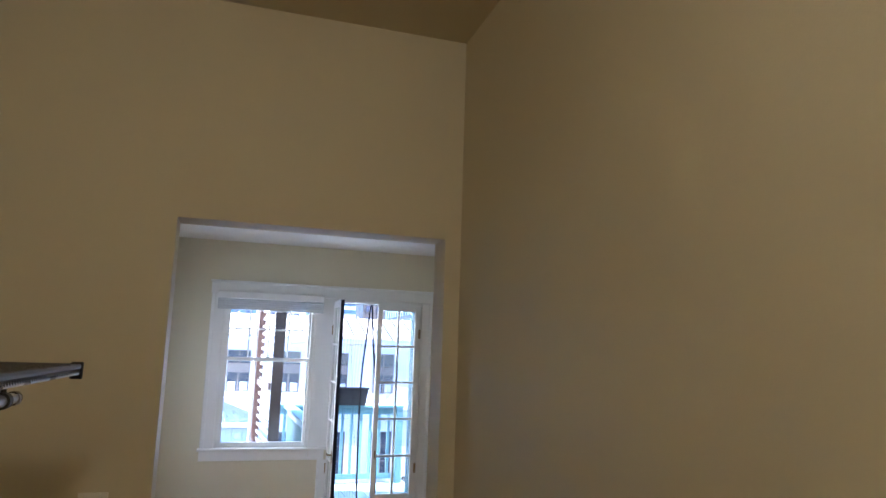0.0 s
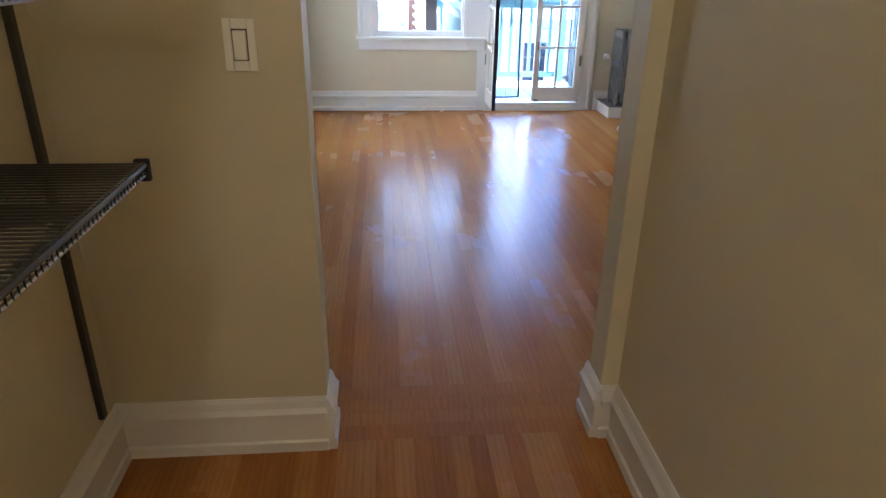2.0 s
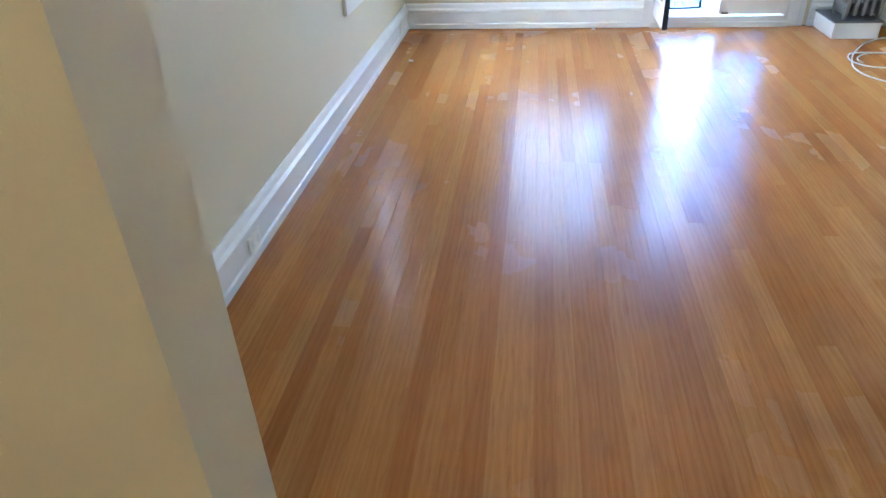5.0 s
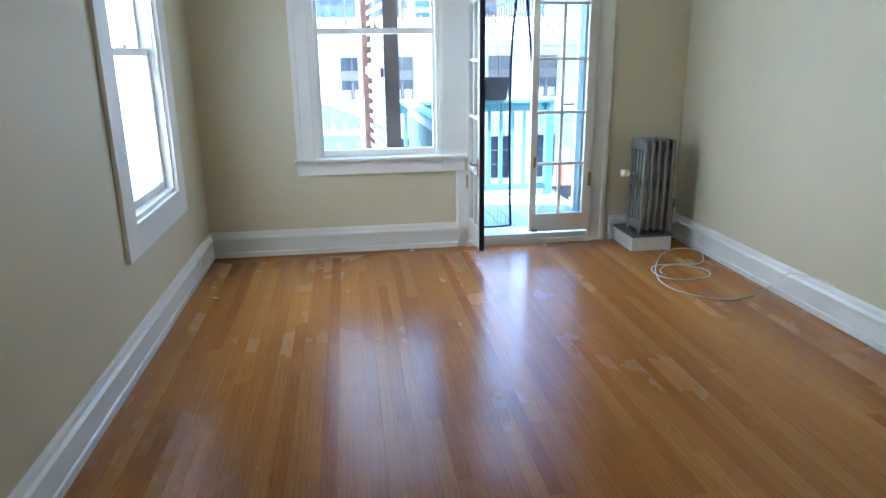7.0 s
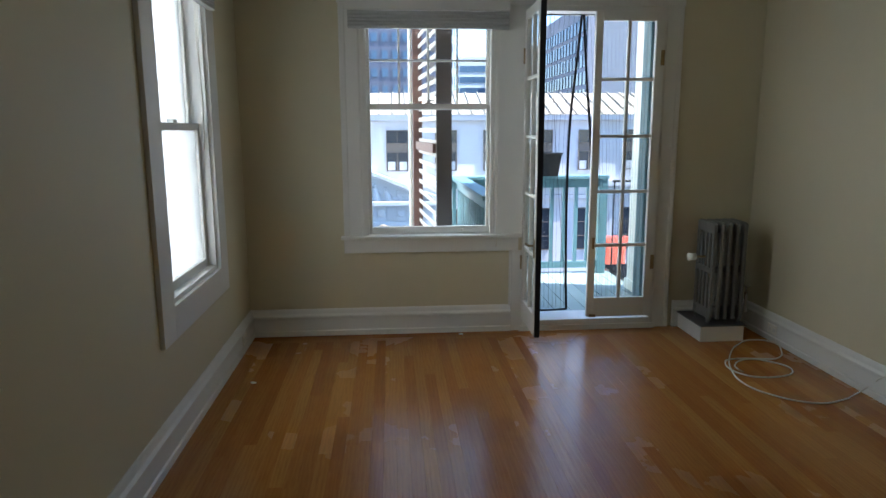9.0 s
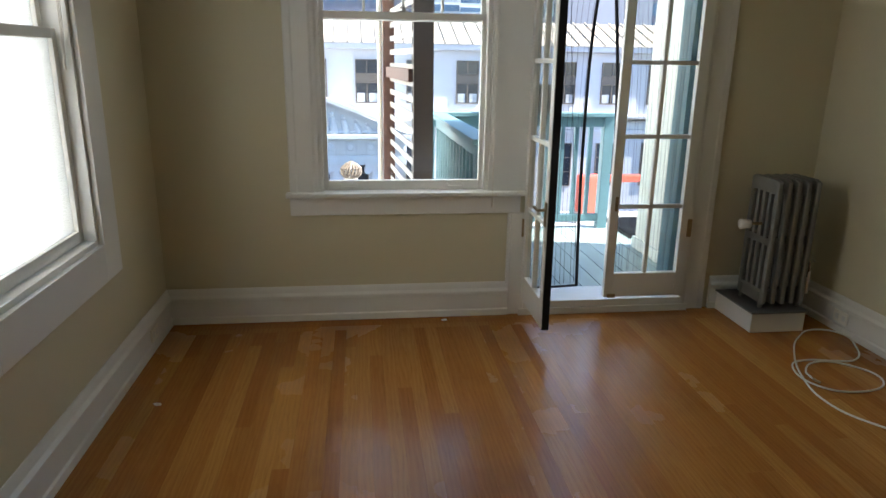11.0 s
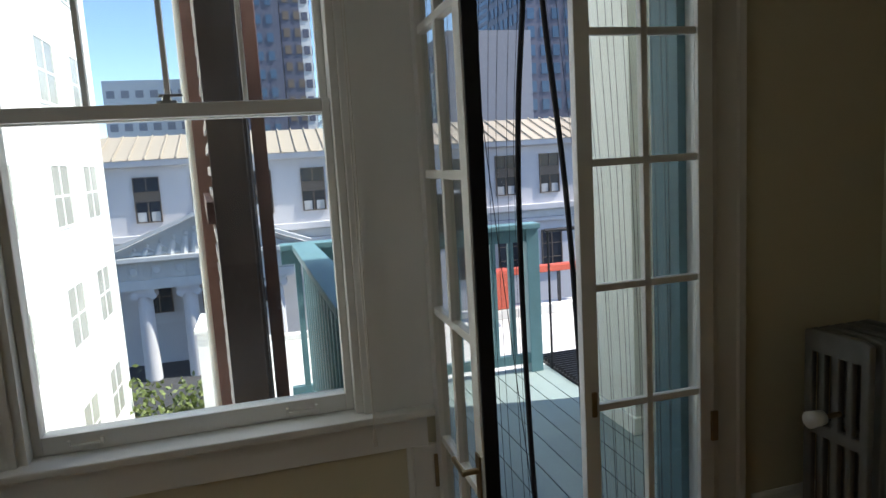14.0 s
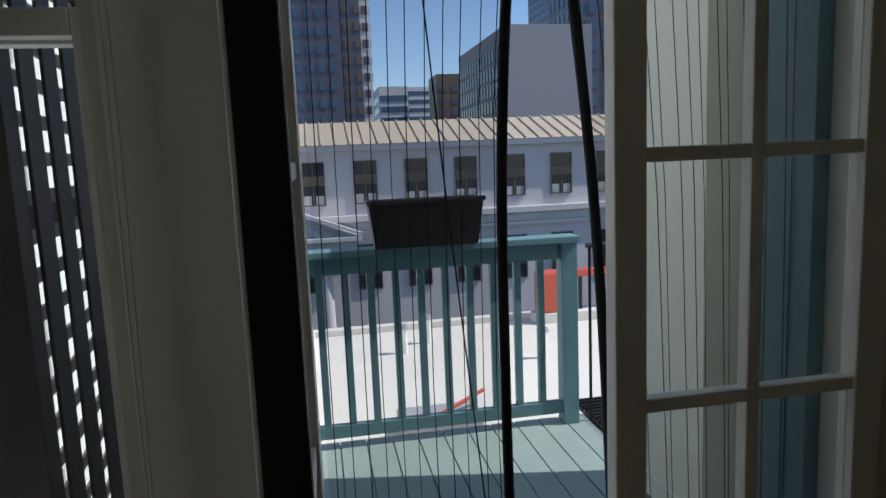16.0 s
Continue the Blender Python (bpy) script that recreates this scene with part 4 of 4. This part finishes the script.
for s in (-1, 1):
    bm = B()
    extrude(bm, [(s * (PW + 0.45), 0), (s * (PW + 0.45), 0.30), (0, 3.45), (0, 3.12)], (PX, PY - 0.7, -2.34), (PX, PY + 0.099, -2.34), (1, 0, 0))
    part("raking_cornice", bm, M_STONE2, por)
    bm = B()
    extrude(bm, [(s * (PW + 0.1), 0.0), (0, 3.12), (0, 2.90), (s * (PW - 0.5), 0.0)], (PX, PY - 0.35, -2.34), (PX, PY + 0.098, -2.34), (1, 0, 0))
    part("bed_moulding", bm, M_STONE2, por)


def carved_figure(x, z, h, lean):
    """A plain worn relief shape: body, shoulders and two limbs."""
    bm = B()
    top = Vector((x + lean * h, PY + 0.02, z + h * 0.72))
    cyl(bm, (x, PY + 0.02, z), top, 0.18 + 0.10 * h, 0.13 + 0.05 * h, 8)
    bmesh.ops.create_icosphere(bm, subdivisions=2, radius=0.10 + 0.06 * h, matrix=Matrix.Translation(top + Vector((lean * 0.2, 0, 0.16 + 0.06 * h))))
    cyl(bm, top, (x + lean * h + 0.55, PY - 0.05, z + h * 0.42), 0.10, 0.07, 6)
    cyl(bm, (x, PY, z + 0.2), (x + (0.7 if lean >= 0 else -0.7), PY - 0.05, z + 0.12), 0.16, 0.10, 6)
    part("carving", bm, M_STONE2, por)


for k in (-5.6, -4.7, -3.7, -2.7, -1.7, -0.85, 0.0, 0.85, 1.7, 2.7, 3.7, 4.7, 5.6):
    carved_figure(PX + k, -2.34, max(0.45, 2.5 * (1 - abs(k) / 7.0)), -0.06 * k)
for k in range(-9, 9):
    xc = PX + (k + 0.5) * 0.86
    part("frieze_block", box(B(), xc - 0.36, xc + 0.36, PY - 0.13, PY - 0.051, -4.1, -2.85, 0.03), M_STONE2, por)
    if k % 2:
        bm = B()
        cyl(bm, (xc, PY - 0.131, -3.47), (xc, PY - 0.22, -3.47), 0.34, 0.24, 16)
    else:
        bm = B()
        for q in (-0.2, 0.0, 0.2):
            box(bm, xc + q - 0.06, xc + q + 0.06, PY - 0.19, PY - 0.131, -4.0, -2.95, 0.01)
    part("rosette" if k % 2 else "triglyph", bm, M_STONE2, por)
bm = B()
for k, h in ((-0.55, 0.5), (-0.28, 0.85), (0, 1.2), (0.28, 0.85), (0.55, 0.5)):
    cyl(bm, (PX + k, PY - 0.3, 0.95), (PX + k * 0.9, PY - 0.3, 1.05 + h), 0.24, 0.12, 10)
    bmesh.ops.create_icosphere(bm, subdivisions=1, radius=0.17, matrix=Matrix.Translation((PX + k * 0.9, PY - 0.3, 1.05 + h)))
part("acroterion", bm, M_STONE2, por)
for k in (-5.1, -1.7, 1.7, 5.1):
    bm = B()
    cyl(bm, (PX + k, PY + 0.7, GZ + 2.5), (PX + k, PY + 0.7, -5.6), 0.66, 0.56, 24)
    part("column", bm, M_STONE, por)
    bm = B()
    box(bm, PX + k - 0.85, PX + k + 0.85, PY + 0.0, PY + 1.4, -5.25, -5.001, 0.05)
    for q in (-0.66, 0.66):
        cyl(bm, (PX + k + q, PY + 0.0, -5.52), (PX + k + q, PY + 1.4, -5.52), 0.30, n=14)
    box(bm, PX + k - 0.6, PX + k + 0.6, PY + 0.1, PY + 1.3, -5.6, -5.25, 0.03)
    part("capital", bm, M_STONE, por)

# low white roof between, with a turbine vent, a boom lift and pipes
low = thing("low_rooftop", "low building with flat white membrane roof", "building")
part("wall", box(B(), 1.2, 40, 10.0, 25.0, GZ, -5.4), M_ROOFTOP, low)
part("parapet", box(B(), 1.2, 40, 24.6, 25.0, -5.399, -5.15, 0.03), M_ROOFTOP, low)
part("parapet", box(B(), 1.2, 1.5, 10.0, 24.6, -5.399, -5.15, 0.03), M_ROOFTOP, low)
pent = thing("roof_penthouse", "small white stucco stair penthouse", "building", (0.14, 16.5, GZ))
part("wall", box(B(), -0.5, 0.45, -1.0, 1.0, 0, 12.4), M_WHITE_B, pent)
part("coping", box(B(), -0.56, 0.51, -1.06, 1.06, 12.401, 12.5, 0.02), M_WHITE_B, pent)
vent = thing("turbine_vent", "ribbed metal turbine vent on white pipe", "roof vent", (0.73, 14.84, GZ))
part("pipe", cyl(B(), (0, 0, 0), (0, 0, 13.2), 0.17, n=20), M_WHITE_B, vent)
for i in range(18):
    a = i * math.tau / 18
    pts = [(0.15 * math.cos(a), 0.15 * math.sin(a), 13.2), (0.27 * math.cos(a + 0.25), 0.27 * math.sin(a + 0.25), 13.32), (0.27 * math.cos(a + 0.45), 0.27 * math.sin(a + 0.45), 13.46), (0.12 * math.cos(a + 0.7), 0.12 * math.sin(a + 0.7), 13.6)]
    bm = B()
    for p, q in zip(pts, pts[1:]):
        cyl(bm, p, q, 0.028, n=6)
    part("fin", bm, M_BRONZE, vent)
part("cap", cyl(B(), (0, 0, 13.58), (0, 0, 13.66), 0.16, 0.05, 16), M_BRONZE, vent)
red = thing("red_roof_wall", "red-orange painted low wall on the white roof", "roof wall", (10.75, 24.1, -5.4))
part("block", box(B(), -0.45, 0.55, -0.4, 0.4, 0.4, 2.05, 0.12), M_ORANGE, red)
part("base", box(B(), -0.6, 4.6, -0.45, 0.45, 0.0, 0.4, 0.03), M_ROOFTOP, red)
part("coping", box(B(), 0.55, 4.4, -0.2, 0.2, 1.75, 2.05, 0.05), M_ORANGE, red)
for k in (1.4, 2.8, 4.2):
    part("stanchion", box(B(), k - 0.06, k + 0.06, -0.06, 0.06, 0.4, 1.75), M_POT, red)
hatch = thing("roof_hatch", "grey metal roof hatch with orange arm", "roof hatch", (4.55, 14.7, -5.4))
part("box", box(B(), -1.0, 1.0, -0.6, 0.6, 0, 0.45, 0.03), M_TOWER_G, hatch)
part("arm", cyl(B(), (-0.3, -0.4, 0.45), (1.2, 0.2, 0.85), 0.05, n=8), M_ORANGE, hatch)
for x, y in ((4.6, 21.5), (5.6, 22.5), (9.0, 19.5)):
    pv = thing("vent_pipe", "white roof vent pipe", "vent pipe", (x, y, -5.4), group="roof vents")
    part("pipe", cyl(B(), (0, 0, 0), (0, 0, 0.9), 0.09, n=12), M_WHITE_B, pv)
    part("cap", cyl(B(), (0, 0, 0.9), (0, 0, 1.05), 0.16, 0.1, 12), M_TOWER_G, pv)
iron = thing("iron_railing", "thin black iron railing beside the teal post", "railing", (3.34, BY1 - 0.03, DZ))
part("top_rail", cyl(B(), (0, 0, 1.0), (1.3, 0.0, 1.0), 0.014, n=8), M_POT, iron)
for k in (0.02, 0.45, 0.9, 1.28):
    part("baluster", cyl(B(), (k, 0, -0.02), (k, 0, 1.0), 0.009, n=8), M_POT, iron)
grate = thing("iron_grating", "black iron fire escape grating", "grating", (3.36, BY1 - 0.4, DZ + 0.045))
for k in range(14):
    part("bar", box(B(), 0.0, 1.3, k * 0.045, k * 0.045 + 0.01, -0.03, 0.0), M_POT, grate)
part("frame", box(B(), 0.0, 0.04, -0.03, 0.64, -0.05, -0.031), M_POT, grate)


def tower(label, x0, x1, y0, y1, top, wall, glass_m, storey=4.0, bay_w=4.0, band=0.55, vertical=False, front=True):
    """A high block: solid walls with rows of recessed window strips on the faces toward the street."""
    t = thing("tower", label, "tower block")
    part("wall", box(B(), x0, x1, y0, y1, GZ, top), wall, t)
    bm = B()
    z = GZ + 2
    while z + storey * band < top - 1:
        if vertical:
            x = x0 + bay_w * 0.25
            while front and x + bay_w * 0.5 < x1:
                box(bm, x, x + bay_w * 0.55, y0 - 0.15, y0 - 0.001, z, z + storey * band)
                x += bay_w
            y = y0 + bay_w * 0.25
            while y + bay_w * 0.5 < y1:
                box(bm, x0 - 0.15, x0 - 0.001, y, y + bay_w * 0.55, z, z + storey * band)
                y += bay_w
        else:
            box(bm, x0 + 0.4, x1 - 0.4, y0 - 0.15, y0 - 0.001, z, z + storey * band)
            box(bm, x0 - 0.15, x0 - 0.001, y0 + 0.4, y1 - 0.4, z, z + storey * band)
            box(bm, x1 + 0.001, x1 + 0.15, y0 + 0.4, y1 - 0.4, z, z + storey * band)
        z += storey
    tagged(part("window_bands", bm, glass_m, t), kind="stuff")
    return t


TOWERS = [
    ("dark blue high-rise with small windows", (-7.6, 8.8, 141, 163, 70), M_TOWER_D, M_TOWER_B, 3.6, 2.2, 0.5, True),
    ("dark brown high-rise with pale balcony edge", (9.0, 12.9, 142, 163, 72), M_TOWER_D, M_BRONZE, 3.4, 2.2, 0.5, True),
    ("pale balcony edge tower", (13.0, 15.05, 143, 162, 71), M_TOWER_W, M_TOWER_D, 3.4, 2.4, 0.5, False),
    ("grey blank concrete block with dark glass side", (37.3, 54, 119.3, 159, 24.5), M_TOWER_G, M_DARKWIN, 3.2, 2.4, 0.75, None),
    ("white banded office tower far away", (37, 59.2, 325, 347, 35), M_TOWER_W, M_TOWER_B, 4.0, 4.0, 0.5, False),
    ("brown masonry tower far away", (44.4, 53, 227, 243, 29), M_BRONZE, M_TOWER_D, 4.0, 4.0, 0.5, True),
    ("blue glass skyscraper far away", (120.5, 133.5, 325, 357, 150), M_TOWER_B, M_TOWER_D, 4.0, 4.0, 0.5, False),
    ("dark glass office tower", (62, 76, 141, 165, 70), M_TOWER_D, M_TOWER_B, 4.0, 3.0, 0.6, True),
    # Windows take a pale grey that includes the haze over the block.
    ("pale residential block behind the courthouse", (-27.5, -7.8, 152, 172, 21.2), M_TOWER_W, M_TOWER_G, 3.4, 2.8, 0.45, True),
    ("teal glass office block", (25.7, 36, 238, 260, 26.4), M_TOWER_W, M_TOWER_B, 3.8, 4.0, 0.55, False),
]
for label, (x0, x1, y0, y1, top), w, g, st, bw, bd, vert in TOWERS:
    tower(label, x0, x1, y0, y1, top, w, g, st, bw, bd, vert is not False, vert is not None)


def tree(at, height, spread, seed):
    rng = random.Random(seed)
    t = thing("tree", "leafy green street tree in sunlight", "tree", at)
    bm = B()
    cyl(bm, (0, 0, 0), (0.1, 0, height * 0.55), 0.18, 0.10, 10)
    tips = []
    for i in range(9):
        a = i * 2.4
        p = Vector((0.1, 0, height * (0.35 + 0.02 * i)))
        q = p + Vector((math.cos(a) * spread * 0.7, math.sin(a) * spread * 0.7, height * (0.2 + 0.25 * rng.random())))
        cyl(bm, p, q, 0.06, 0.02, 6)
        tips += [q, (p + q) / 2 + Vector((0, 0, 0.4))]
    part("trunk", bm, M_BARK, t)
    verts, faces = [], []
    for i in range(4200):
        c = rng.choice(tips) + Vector((rng.gauss(0, 0.5), rng.gauss(0, 0.5), rng.gauss(0, 0.42)))
        u = Vector((rng.gauss(0, 1), rng.gauss(0, 1), rng.gauss(0, 1))).normalized() * 0.13
        v = u.cross(Vector((rng.gauss(0, 1), rng.gauss(0, 1), rng.gauss(0, 1)))).normalized() * 0.07
        k = len(verts)
        verts += [c - u, c + v, c + u, c - v]
        faces.append((k, k + 1, k + 2, k + 3))
    me = bpy.data.meshes.new("crown")
    me.from_pydata(verts, [], faces)
    me.materials.append(M_LEAF)
    ob = new("crown", me)
    ob.parent = t
    return t


tree((-2.85, 23.6, GZ), 9.9, 2.2, 3)


# ---- floor boards ----
def boards(x0, x1, y0, y1, width, seed, singles, along="y", lengths=(0.9, 3.4)):
    """Strip boards laid along y (or x); the first ones are pieces of their own, the rest one joined mesh."""
    rng = random.Random(seed)
    rest_v, rest_f = [], []
    count = 0
    n = max(1, round((x1 - x0) / width))
    w = (x1 - x0) / n
    for i in range(n):
        a = x0 + i * w
        y = y0 - rng.uniform(0, 1.2)
        end = y0
        while y < y1:
            ln = rng.uniform(*lengths)
            p0, p1 = end, y + ln if y + ln < y1 - 0.05 else y1
            y += ln
            if p1 - p0 < 0.03:
                continue
            end = p1
            g, e, dz = 0.00004, 0.0002, rng.uniform(-0.0001, 0.0001)
            xa, xb, ya, yb = a + g, a + w - g, p0 + g, p1 - g
            low = [(xa, ya), (xb, ya), (xb, yb), (xa, yb)]
            top = [(xa + e, ya + e), (xb - e, ya + e), (xb - e, yb - e), (xa + e, yb - e)]
            vs = [(u, v, -0.011) for u, v in low] + [(u, v, -0.0005 + dz) for u, v in low] + [(u, v, dz) for u, v in top]
            if along == "x":
                vs = [(v, u, q) for u, v, q in vs]
            fs = [(0, 1, 5, 4), (1, 2, 6, 5), (2, 3, 7, 6), (3, 0, 4, 7), (4, 5, 9, 8), (5, 6, 10, 9), (6, 7, 11, 10), (7, 4, 8, 11), (8, 9, 10, 11)]
            if along == "x":
                fs = [f[::-1] for f in fs]
            if count < singles:
                me = bpy.data.meshes.new("plank")
                me.from_pydata(vs, [], fs)
                me.materials.append(M_OAK)
                ob = new("plank", me)
                ob.parent = floor
            else:
                k = len(rest_v)
                rest_v += vs
                rest_f += [tuple(k + q for q in f) for f in fs]
            count += 1
    if rest_v:
        me = bpy.data.meshes.new("planks_rest")
        me.from_pydata(rest_v, [], rest_f)
        me.materials.append(M_OAKI)
        ob = new("planks", me)
        ob.parent = floor
        tagged(ob, kind="stuff")


boards(0.0, RX, -4.59, -0.17, 0.058, 5, 250)
boards(-0.17, 0.0, 0.0, RX, 0.058, 8, 12, "x")
boards(-4.80, -4.59, 0.0, RX, 0.072, 9, 8, "x", (1.5, 3.0))
boards(CX0, CX1, CY, -4.87, 0.058, 11, 10)
boards(-4.87, -4.80, CX0, CX1, 0.08, 12, 2, "x", (2.0, 3.0))
